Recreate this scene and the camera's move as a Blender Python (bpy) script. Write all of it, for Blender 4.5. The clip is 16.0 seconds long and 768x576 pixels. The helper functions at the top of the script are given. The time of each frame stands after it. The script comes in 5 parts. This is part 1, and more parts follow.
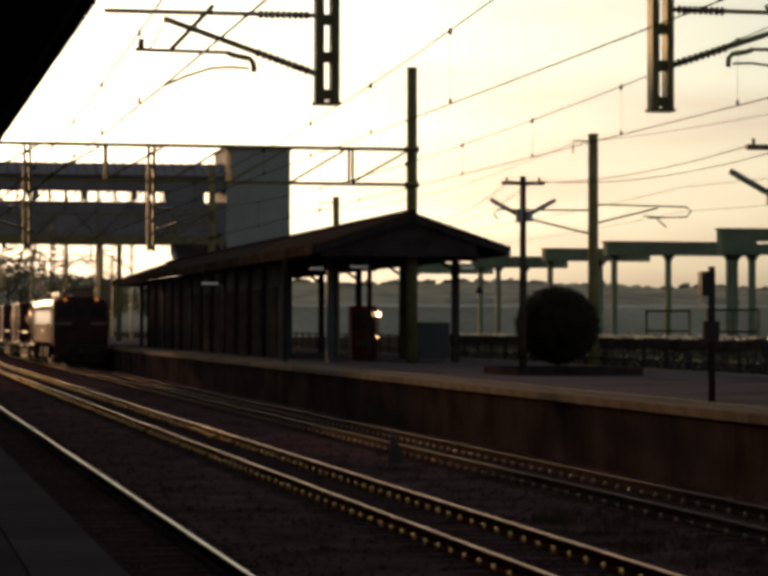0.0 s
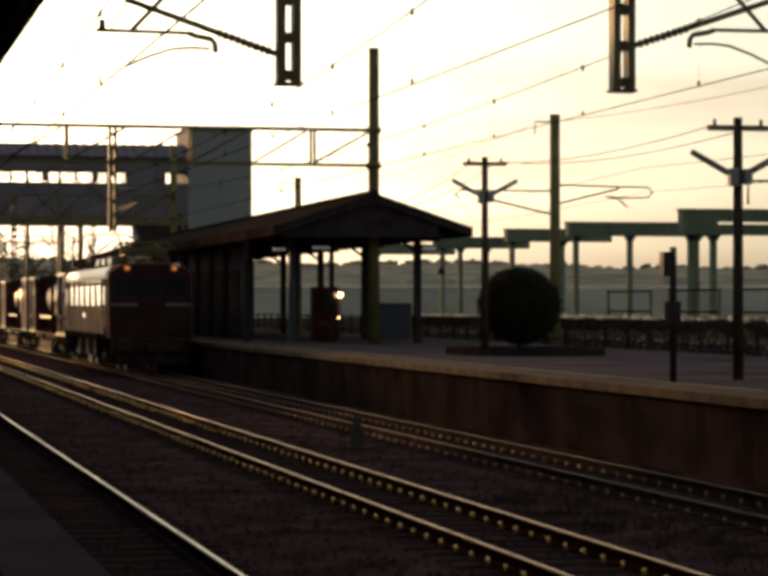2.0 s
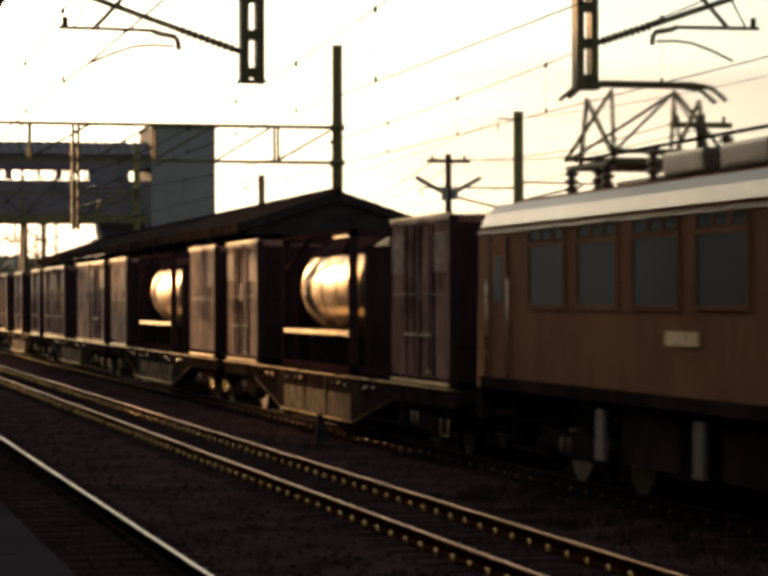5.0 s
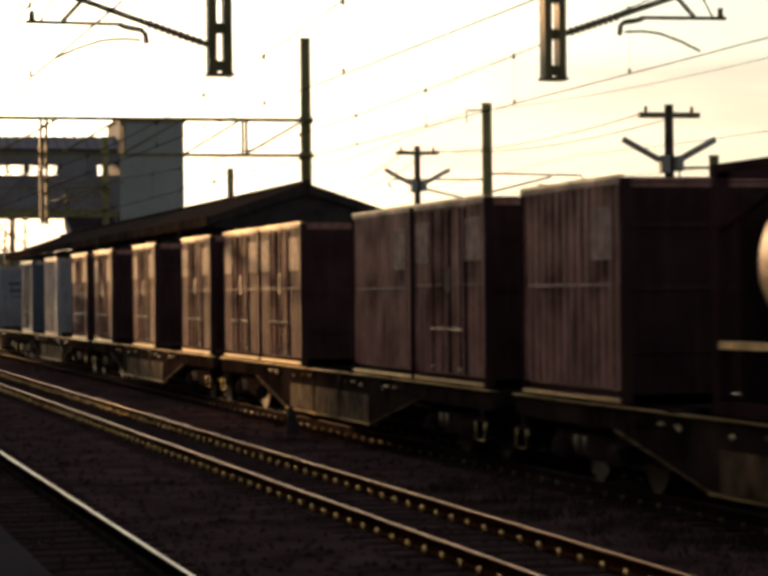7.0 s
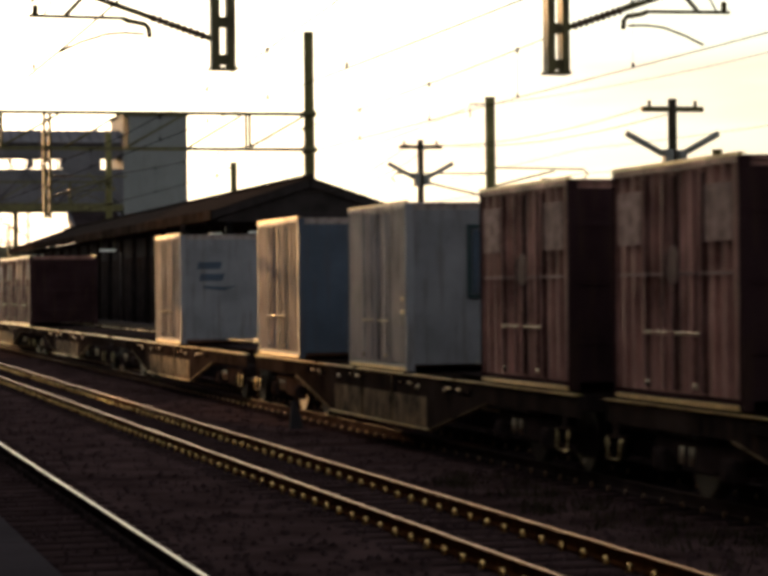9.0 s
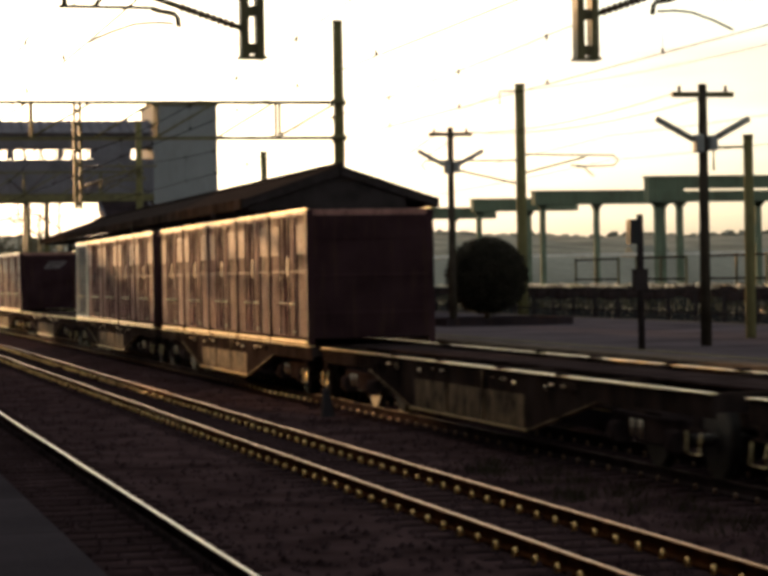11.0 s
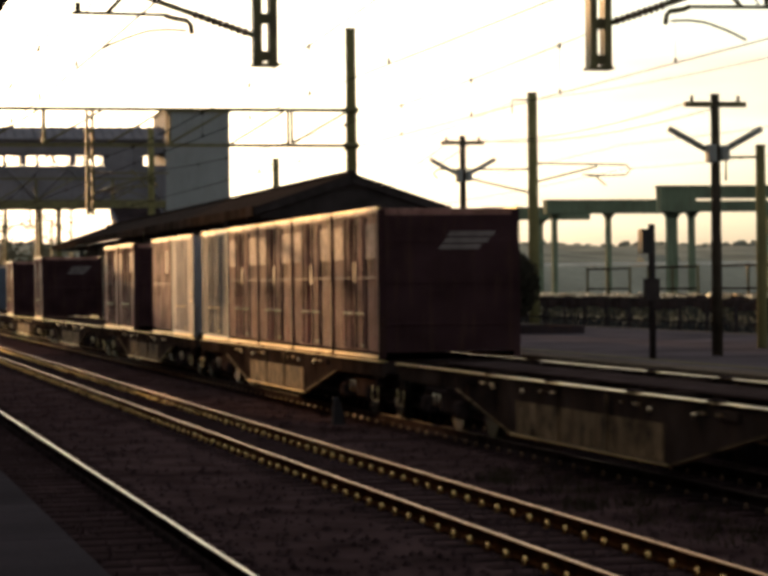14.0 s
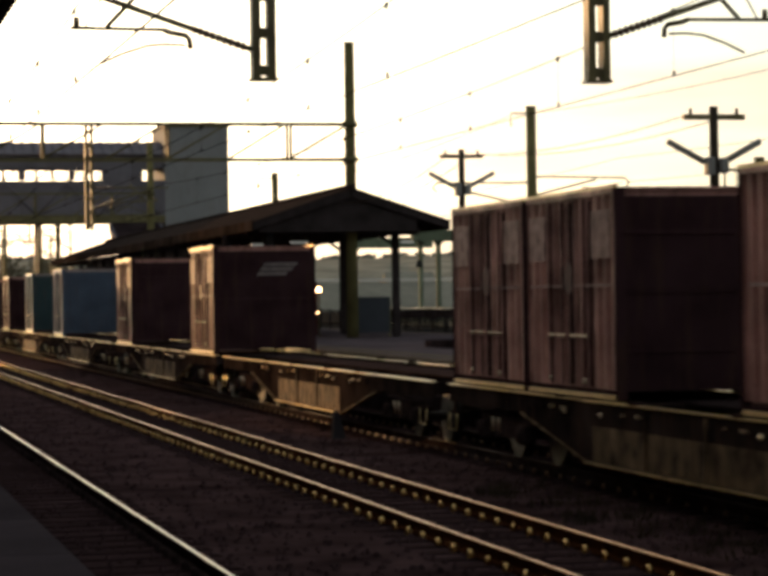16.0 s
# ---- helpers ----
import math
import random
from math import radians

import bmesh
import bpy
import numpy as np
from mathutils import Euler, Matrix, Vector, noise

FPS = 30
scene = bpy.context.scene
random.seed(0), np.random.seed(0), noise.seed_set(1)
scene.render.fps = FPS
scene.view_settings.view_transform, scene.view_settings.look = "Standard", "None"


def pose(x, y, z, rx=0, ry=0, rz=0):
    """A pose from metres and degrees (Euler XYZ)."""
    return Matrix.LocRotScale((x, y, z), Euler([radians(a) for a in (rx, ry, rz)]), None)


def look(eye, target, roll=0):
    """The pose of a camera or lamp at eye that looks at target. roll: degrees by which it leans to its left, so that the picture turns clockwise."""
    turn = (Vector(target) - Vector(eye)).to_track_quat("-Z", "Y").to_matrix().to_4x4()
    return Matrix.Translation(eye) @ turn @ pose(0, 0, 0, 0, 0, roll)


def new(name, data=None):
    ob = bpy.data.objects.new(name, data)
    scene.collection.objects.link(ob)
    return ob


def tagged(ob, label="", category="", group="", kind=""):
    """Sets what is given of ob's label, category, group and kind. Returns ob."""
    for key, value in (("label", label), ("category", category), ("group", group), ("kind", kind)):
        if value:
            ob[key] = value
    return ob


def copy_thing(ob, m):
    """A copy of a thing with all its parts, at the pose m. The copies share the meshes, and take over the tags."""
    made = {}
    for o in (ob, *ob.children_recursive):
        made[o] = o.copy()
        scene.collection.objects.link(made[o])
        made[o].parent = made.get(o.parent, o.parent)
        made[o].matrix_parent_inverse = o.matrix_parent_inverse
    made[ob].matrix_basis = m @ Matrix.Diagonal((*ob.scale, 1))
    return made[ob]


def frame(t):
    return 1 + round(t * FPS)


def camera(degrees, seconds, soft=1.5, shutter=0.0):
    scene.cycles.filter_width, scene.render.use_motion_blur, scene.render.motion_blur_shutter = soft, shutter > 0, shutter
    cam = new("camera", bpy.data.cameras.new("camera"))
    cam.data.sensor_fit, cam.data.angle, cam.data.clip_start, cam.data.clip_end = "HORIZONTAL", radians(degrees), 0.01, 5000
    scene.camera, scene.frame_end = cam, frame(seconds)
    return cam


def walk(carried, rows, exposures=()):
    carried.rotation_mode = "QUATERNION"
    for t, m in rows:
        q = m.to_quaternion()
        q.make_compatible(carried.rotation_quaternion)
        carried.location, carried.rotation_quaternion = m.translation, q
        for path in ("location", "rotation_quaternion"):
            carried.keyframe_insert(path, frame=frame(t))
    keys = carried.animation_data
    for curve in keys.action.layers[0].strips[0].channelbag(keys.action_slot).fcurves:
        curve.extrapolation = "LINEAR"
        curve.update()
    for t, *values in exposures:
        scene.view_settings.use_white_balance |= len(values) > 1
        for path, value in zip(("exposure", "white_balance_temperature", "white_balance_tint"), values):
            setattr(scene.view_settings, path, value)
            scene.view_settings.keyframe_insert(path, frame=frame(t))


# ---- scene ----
# Axes: the tracks run along +Y, rail tops lie at z = 0, the camera stands on the near platform at X = 0.
cam = camera(18.18, 16.0, soft=4.4, shutter=0.2)
EYE = Vector((0.0, 0.0, 2.3))


def gaze(yaw, pitch, roll):
    """The camera's pose from degrees: yaw to the right of +Y, pitch up, roll."""
    y, p, r = radians(yaw), radians(pitch), radians(roll)
    ahead = Vector((math.sin(y) * math.cos(p), math.cos(y) * math.cos(p), math.sin(p)))
    side = Vector((math.cos(y), -math.sin(y), 0.0))
    up = side.cross(ahead)
    a, b = side * math.cos(r) + up * math.sin(r), up * math.cos(r) - side * math.sin(r)
    m = Matrix((a, b, -ahead)).transposed().to_4x4()
    m.translation = EYE
    return m


GAZE = (
    (0, 11.976, 0.855, 0.084), (0.5, 11.947, 0.805, 0.109), (1, 12.128, 0.668, 0.316),
    (1.5, 12.702, 0.493, 0.141), (2, 12.883, 0.397, -0.007), (2.5, 13.090, 0.253, -0.012),
    (3, 13.086, 0.142, 0.068), (3.5, 13.695, 0.377, -0.002), (4, 13.629, 0.306, -0.206),
    (4.2, 13.562, 0.320, -0.148), (6.3, 14.327, 0.286, -0.258), (6.5, 14.276, 0.152, -0.435),
    (7, 14.466, 0.143, -0.578), (7.5, 14.528, -0.062, -0.527), (8, 14.601, -0.125, -0.433),
    (8.5, 14.462, -0.019, -0.337), (9, 14.387, 0.001, -0.564), (9.5, 13.808, -0.087, -0.677),
    (9.7, 13.458, -0.344, -0.854), (11.8, 13.789, -0.029, -1.012), (12, 13.716, 0.091, -0.924),
    (12.5, 13.490, 0.089, -0.843), (13, 13.299, -0.148, -1.063), (13.5, 13.418, -0.058, -0.852),
    (14, 13.378, -0.084, -0.637), (14.5, 13.253, -0.043, -1.187), (15, 13.164, 0.228, -0.939),
    (15.5, 13.199, 0.387, -0.839), (16, 13.396, 0.246, -0.850),
)
walk(cam, [(t, gaze(a, b, c)) for t, a, b, c in GAZE], exposures=((0.0, -0.42), (3.0, -0.05), (6.5, 0.03), (9.5, 0.4), (12.5, 0.46), (16.0, 0.25)))

# ---- light ----
SUN_AZ, SUN_EL = 12.8, 7.4  # degrees left of +Y, and above the horizon
world = bpy.data.worlds.new("evening_sky")
scene.world = world
world.use_nodes = True
wn, wl = world.node_tree.nodes, world.node_tree.links
bg = wn["Background"]
sky = wn.new("ShaderNodeTexSky")
sky.sky_type, sky.sun_disc = "NISHITA", False
sky.sun_elevation, sky.sun_rotation = radians(SUN_EL), radians(-SUN_AZ)
sky.air_density, sky.dust_density, sky.ozone_density = 1.0, 3.0, 3.0
# thin cloud streaks low in the sky
wco, wmap, wnoise, wramp, wmix = (wn.new("ShaderNodeTexCoord"), wn.new("ShaderNodeMapping"), wn.new("ShaderNodeTexNoise"), wn.new("ShaderNodeValToRGB"), wn.new("ShaderNodeMix"))
wmap.inputs["Scale"].default_value = (3.0, 3.0, 22.0)
wnoise.inputs["Scale"].default_value, wnoise.inputs["Detail"].default_value = 1.6, 5
wramp.color_ramp.elements[0].position, wramp.color_ramp.elements[1].position = 0.42, 0.75
wramp.color_ramp.elements[0].color, wramp.color_ramp.elements[1].color = (1, 1, 1, 1), (0.8, 0.7, 0.7, 1)
wmix.data_type, wmix.blend_type = "RGBA", "MULTIPLY"
wmix.inputs["Factor"].default_value = 1.0
wl.new(wco.outputs["Generated"], wmap.inputs["Vector"])
wl.new(wmap.outputs["Vector"], wnoise.inputs["Vector"])
wl.new(wnoise.outputs["Fac"], wramp.inputs["Fac"])
# haze pales the sky's colour
whaze, wwarm = wn.new("ShaderNodeHueSaturation"), wn.new("ShaderNodeMix")
whaze.inputs["Saturation"].default_value = 0.48
wwarm.data_type, wwarm.blend_type = "RGBA", "MULTIPLY"
wwarm.inputs["Factor"].default_value = 1.0
wwarm.inputs["B"].default_value = (1.0, 0.94, 0.78, 1)
wl.new(sky.outputs[0], whaze.inputs["Color"])
wl.new(whaze.outputs["Color"], wwarm.inputs["A"])
wl.new(wwarm.outputs["Result"], wmix.inputs["A"])
wl.new(wramp.outputs["Color"], wmix.inputs["B"])
wl.new(wmix.outputs["Result"], bg.inputs[0])
bg.inputs[1].default_value = 0.27
sun = new("sun", bpy.data.lights.new("sun", "SUN"))
sun.data.energy, sun.data.angle, sun.data.color = 3.0, radians(0.6), (1.0, 0.56, 0.24)
sun.matrix_world = look((0, 0, 50), (math.sin(radians(SUN_AZ)) * 50, -math.cos(radians(SUN_AZ)) * 50, 50 - 50 * math.tan(radians(SUN_EL))))


# ---- materials ----
def material(name, color, rough=0.7, metal=0.0, vary=0.25, scale=3.0, bump=0.15, grain=60.0, spec=0.5, tint=None, stain=0.0):
    """A surface with broad patches, fine grain, relief and streaked wear."""
    m = bpy.data.materials.new(name)
    m.use_nodes = True
    n, l = m.node_tree.nodes, m.node_tree.links
    b = n["Principled BSDF"]
    co = n.new("ShaderNodeTexCoord")
    big, fine = n.new("ShaderNodeTexNoise"), n.new("ShaderNodeTexNoise")
    big.inputs["Scale"].default_value, big.inputs["Detail"].default_value = scale, 6
    fine.inputs["Scale"].default_value, fine.inputs["Detail"].default_value = grain, 3
    for x in (big, fine):
        l.new(co.outputs["Object"], x.inputs["Vector"])
    ramp = n.new("ShaderNodeValToRGB")
    dark = [c * (1 - vary) for c in color]
    light = [min(1, c * (1 + vary)) for c in (tint or color)]
    ramp.color_ramp.elements[0].position, ramp.color_ramp.elements[1].position = 0.3, 0.7
    ramp.color_ramp.elements[0].color, ramp.color_ramp.elements[1].color = (*dark, 1), (*light, 1)
    l.new(big.outputs["Fac"], ramp.inputs["Fac"])
    mix = n.new("ShaderNodeMix")
    mix.data_type, mix.blend_type = "RGBA", "MULTIPLY"
    mix.inputs["Factor"].default_value = 0.35
    l.new(ramp.outputs["Color"], mix.inputs["A"])
    l.new(fine.outputs["Fac"], mix.inputs["B"])
    out = mix.outputs["Result"]
    if stain:
        # rust or grime running down in streaks
        mp, st = n.new("ShaderNodeMapping"), n.new("ShaderNodeTexNoise")
        mp.inputs["Scale"].default_value = (4.0, 4.0, 0.5)
        st.inputs["Scale"].default_value, st.inputs["Detail"].default_value = 2.0, 5
        l.new(co.outputs["Object"], mp.inputs["Vector"])
        l.new(mp.outputs["Vector"], st.inputs["Vector"])
        r2 = n.new("ShaderNodeValToRGB")
        r2.color_ramp.elements[0].position, r2.color_ramp.elements[1].position = 0.52, 0.72
        m2 = n.new("ShaderNodeMix")
        m2.data_type = "RGBA"
        l.new(st.outputs["Fac"], r2.inputs["Fac"])
        sc = n.new("ShaderNodeMath")
        sc.operation = "MULTIPLY"
        sc.inputs[1].default_value = stain
        l.new(r2.outputs["Color"], sc.inputs[0])
        l.new(sc.outputs[0], m2.inputs["Factor"])
        l.new(out, m2.inputs["A"])
        m2.inputs["B"].default_value = (0.09, 0.05, 0.03, 1)
        out = m2.outputs["Result"]
    info = n.new("ShaderNodeObjectInfo")
    hsv, rng = n.new("ShaderNodeHueSaturation"), n.new("ShaderNodeMapRange")
    rng.inputs["To Min"].default_value, rng.inputs["To Max"].default_value = 0.85, 1.15
    l.new(info.outputs["Random"], rng.inputs["Value"])
    l.new(rng.outputs["Result"], hsv.inputs["Value"])
    l.new(out, hsv.inputs["Color"])
    l.new(hsv.outputs["Color"], b.inputs["Base Color"])
    rr = n.new("ShaderNodeMapRange")
    rr.inputs["To Min"].default_value, rr.inputs["To Max"].default_value = max(0.03, rough - 0.1), min(1, rough + 0.1)
    l.new(big.outputs["Fac"], rr.inputs["Value"])
    l.new(rr.outputs["Result"], b.inputs["Roughness"])
    b.inputs["Metallic"].default_value = metal
    b.inputs["Specular IOR Level"].default_value = spec
    if bump:
        bp = n.new("ShaderNodeBump")
        bp.inputs["Strength"].default_value, bp.inputs["Distance"].default_value = bump, 0.01
        l.new(fine.outputs["Fac"], bp.inputs["Height"])
        l.new(bp.outputs["Normal"], b.inputs["Normal"])
    return m


def glow(name, color, strength):
    m = bpy.data.materials.new(name)
    m.use_nodes = True
    b = m.node_tree.nodes["Principled BSDF"]
    b.inputs["Base Color"].default_value = (*color, 1)
    b.inputs["Emission Color"].default_value = (*color, 1)
    b.inputs["Emission Strength"].default_value = strength
    return m


BALLAST = material("ballast", (0.068, 0.041, 0.041), 1.0, 0, 0.5, 1.2, 0.6, 22, 0.0)
EARTH = material("trodden_earth", (0.035, 0.03, 0.025), 1.0, 0, 0.4, 0.25, 0.6, 8, 0.0)
# Streaked concrete, darkened in colour for walls the sun should miss
CONCRETE = material("streaked_shaded_concrete", (0.04, 0.029, 0.031), 1.0, 0, 0.45, 0.8, 0.4, 30, 0.0, stain=0.3)
PAVING = material("platform_asphalt", (0.115, 0.093, 0.1), 1.0, 0, 0.3, 0.6, 0.5, 40, 0.0)
EDGE = material("platform_edge_stone", (0.11, 0.08, 0.058), 0.9, 0, 0.4, 1.5, 0.4, 40, 0.02, stain=0.4)
YELLOW = material("tactile_paving", (0.12, 0.09, 0.04), 0.9, 0, 0.3, 2.0, 0.3, 40, 0.1)
RAIL = material("rail_side", (0.07, 0.026, 0.01), 0.9, 0.0, 0.4, 4.0, 0.3, 60, 0.0)
# Head tones differ by track to carry glare, sun tint and shade
RAILTOP = material("worn_sunlit_rail_head", (0.38, 0.2, 0.085), 0.46, 1.0, 0.15, 4.0, 0.05, 80)
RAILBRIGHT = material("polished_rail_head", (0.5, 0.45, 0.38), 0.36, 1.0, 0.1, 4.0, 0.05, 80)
RAILDULL = material("dull_shaded_rail_head", (0.075, 0.042, 0.03), 0.7, 0.3, 0.2, 4.0, 0.1, 80, 0.1)
# Clip gold stands in for sun glints, the duller copy for faint ones
CLIP = material("rail_clip_gold_glint", (1.0, 0.56, 0.2), 0.28, 1.0, 0.2, 8.0, 0.02, 80, 1.0)
CLIPDULL = material("rail_clip_faint_glint", (0.34, 0.21, 0.14), 0.34, 1.0, 0.2, 8.0, 0.02, 80, 1.0)
SLEEPER = material("sleeper_concrete", (0.045, 0.028, 0.028), 1.0, 0, 0.3, 2.0, 0.4, 40, 0.0)
# Olive base of steel and poles stands in for backlit glare tint
STEEL = material("glare_olive_steel", (0.14, 0.12, 0.05), 0.6, 0.0, 0.3, 3.0, 0.2, 60, 0.3, stain=0.4)
POLE = material("spun_concrete_pole", (0.19, 0.165, 0.07), 0.9, 0, 0.2, 2.0, 0.3, 50, 0.1)
WOOD = material("weathered_pole", (0.085, 0.068, 0.05), 0.95, 0, 0.3, 3.0, 0.3, 50, 0.0)
WIRE = material("tarnished_wire", (0.02, 0.016, 0.012), 0.8, 0.0, 0.1, 3.0, 0, 50, 0.0)
INSUL = material("brown_porcelain", (0.12, 0.06, 0.03), 0.3, 0, 0.1, 5.0, 0, 50)
ROOFING = material("brown_roof_sheet", (0.046, 0.035, 0.031), 1.0, 0.0, 0.25, 1.0, 0.3, 30, 0.0)
TIMBER = material("dark_timber", (0.048, 0.038, 0.037), 1.0, 0, 0.3, 2.0, 0.3, 40, 0.0)
FASCIA = material("worn_fascia_board", (0.045, 0.033, 0.028), 1.0, 0, 0.5, 1.0, 0.3, 30, 0.0, stain=0.5)
WALLGREY = material("grey_cladding", (0.29, 0.29, 0.29), 0.85, 0, 0.08, 0.5, 0.15, 30, 0.1, stain=0.15)
BRIDGE = material("bridge_cladding", (0.205, 0.19, 0.21), 0.9, 0.0, 0.2, 0.6, 0.2, 30, 0.03, stain=0.3)
PLASTER = material("waiting_room_wall", (0.085, 0.078, 0.082), 1.0, 0, 0.25, 0.8, 0.2, 30, 0.0)
# Pale so that the unseen walls bounce light onto the train
PALEWALL = material("pale_plain_render", (0.72, 0.66, 0.58), 0.9, 0, 0.12, 0.4, 0.2, 30, 0.1, stain=0.2)
GREEN = material("green_painted_steel", (0.2, 0.24, 0.16), 0.85, 0.0, 0.2, 1.0, 0.2, 30, 0.05, stain=0.3)
RED = material("red_vending_panel", (0.06, 0.014, 0.011), 0.8, 0, 0.1, 1.0, 0.05, 30, 0.05)
BLUEPANEL = material("blue_grey_panel", (0.06, 0.066, 0.078), 0.8, 0, 0.2, 1.0, 0.1, 30, 0.2)
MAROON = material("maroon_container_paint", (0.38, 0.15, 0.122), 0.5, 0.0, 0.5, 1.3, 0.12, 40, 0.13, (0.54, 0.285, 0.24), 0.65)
FADED = material("faded_pale_marking", (0.4, 0.25, 0.23), 0.6, 0, 0.5, 5.0, 0.05, 40, 0.04, None, 0.5)
# Darker copy of the maroon, holding the shade on camera-facing sides
MAROONSHADE = material("shaded_maroon_paint", (0.055, 0.028, 0.031), 0.8, 0.0, 0.3, 1.3, 0.12, 40, 0.0, None, 0.4)
BLUE = material("blue_container_paint", (0.085, 0.115, 0.165), 0.55, 0.0, 0.25, 1.3, 0.12, 40, 0.3, None, 0.25)
PALEBLUE = material("pale_blue_reefer_paint", (0.33, 0.315, 0.34), 0.6, 0.0, 0.25, 1.3, 0.1, 40, 0.2, None, 0.4)
PALE = material("pale_grey_reefer_paint", (0.54, 0.44, 0.415), 0.5, 0.0, 0.25, 1.3, 0.1, 40, 0.08, None, 0.65)
GREYC = material("grey_container_paint", (0.4, 0.35, 0.33), 0.45, 0.0, 0.25, 1.3, 0.1, 40, 0.2, None, 0.5)
TEAL = material("dark_teal_paint", (0.03, 0.065, 0.07), 0.55, 0.0, 0.2, 1.3, 0.1, 40, 0.3, None, 0.3)
MARK = material("faded_white_marking", (0.22, 0.18, 0.17), 0.6, 0, 0.3, 3.0, 0.05, 40, 0.1)
BADGE = material("faded_round_badge", (0.12, 0.052, 0.05), 0.6, 0, 0.3, 5.0, 0.05, 40, 0.1)
# Stainless steel with the low sun's gold put into its colour
TANK = material("sun_gold_stainless", (0.88, 0.62, 0.38), 0.4, 0.95, 0.15, 0.8, 0.08, 40, 0.5, None, 0.15)
# Bare steel with a gold tint that carries the sun's glints
ZINC = material("bright_lock_steel", (0.85, 0.66, 0.45), 0.28, 1.0, 0.2, 3.0, 0.1, 60)
DECK = material("wagon_frame_paint", (0.034, 0.024, 0.023), 0.9, 0.0, 0.5, 1.2, 0.2, 40, 0.0, (0.05, 0.035, 0.03), 0.4)
# Gold base stands in for low sun glinting along edges
GLINTGOLD = material("glint_gold_steel", (0.8, 0.52, 0.26), 0.34, 1.0, 0.5, 2.5, 0.3, 30, 0.5, None, 0.25)
# Tan patches mix caked dust with the sun's patchy light
DUSTY = material("dusty_lit_patch_steel", (0.016, 0.011, 0.01), 0.8, 0.0, 0.5, 2.4, 0.2, 40, 0.02, (0.2, 0.13, 0.075), 0.8)
# Cream base imitates reflected glints on the rods
DAMPER = material("glint_pale_damper_steel", (0.9, 0.72, 0.48), 0.35, 0.2, 0.1, 3.0, 0.05, 40, 0.8)
BOGIE = material("bogie_grime", (0.055, 0.038, 0.036), 0.9, 0.0, 0.4, 2.0, 0.3, 50, 0.0)
WHEEL = material("wheel_steel", (0.06, 0.05, 0.042), 0.6, 0.4, 0.3, 3.0, 0.2, 50, 0.2)
# Red pushed towards orange to hold the sun on the loco's sides
LOCORED = material("sun_warmed_locomotive_red", (0.33, 0.15, 0.075), 0.6, 0, 0.25, 0.8, 0.05, 40, 0.006, None, 0.3)
LOCOROOF = material("sooty_roof", (0.2, 0.16, 0.12), 0.38, 0.3, 0.4, 1.0, 0.15, 40, 0.4)
CREAM = material("cream_band", (0.2, 0.17, 0.16), 0.6, 0, 0.2, 1.0, 0.05, 40, 0.2)
GLASS = material("dark_window_glass", (0.02, 0.02, 0.02), 0.05, 0.0, 0.1, 1.0, 0.0, 40, 1.0)
# Reflections turned down so the backlit cab glass stays dark
SCREEN = material("dulled_windscreen", (0.018, 0.018, 0.021), 0.35, 0.0, 0.1, 1.0, 0.0, 40, 0.04)
BLACK = material("black_rubber", (0.015, 0.015, 0.015), 0.7, 0, 0.2, 2.0, 0.1, 40)
LEAF = material("clipped_shrub_leaf", (0.032, 0.027, 0.018), 0.85, 0, 0.4, 3.0, 0.1, 20, 0.05)
BARK = material("bark", (0.08, 0.06, 0.045), 0.9, 0, 0.3, 4.0, 0.5, 40)
# Aerial haze is put into the pale base colour
HILL = material("haze_paled_hill", (0.36, 0.34, 0.27), 1.0, 0, 0.3, 0.05, 0.0, 1.0, 0.0)
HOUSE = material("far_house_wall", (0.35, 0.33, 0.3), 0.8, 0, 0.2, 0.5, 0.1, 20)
# Leaf colour lightened to hold the distance haze
FARLEAF = material("haze_paled_leaf", (0.16, 0.14, 0.09), 0.95, 0, 0.4, 0.5, 0.0, 10, 0.0)
GRASS = material("dry_grass", (0.05, 0.04, 0.022), 0.9, 0, 0.4, 2.0, 0.1, 20, 0.1)
TUBE = material("lamp_tube_cover", (0.3, 0.3, 0.28), 0.6, 0, 0.1, 3.0, 0.05, 40, 0.2)
HEADLAMP = glow("lit_headlamp", (1.0, 0.26, 0.06), 0.85)
LAMPLIT = glow("lit_bulkhead_lamp", (1.0, 0.6, 0.28), 12.0)
SIGNLIT = glow("lit_sign_panel", (0.9, 0.92, 0.85), 0.14)


# ---- building helpers ----
def box(bm, x0, y0, z0, x1, y1, z1):
    v = [bm.verts.new(p) for p in ((x0, y0, z0), (x1, y0, z0), (x1, y1, z0), (x0, y1, z0), (x0, y0, z1), (x1, y0, z1), (x1, y1, z1), (x0, y1, z1))]
    for f in ((3, 2, 1, 0), (4, 5, 6, 7), (0, 1, 5, 4), (1, 2, 6, 5), (2, 3, 7, 6), (3, 0, 4, 7)):
        bm.faces.new([v[i] for i in f])
    return v


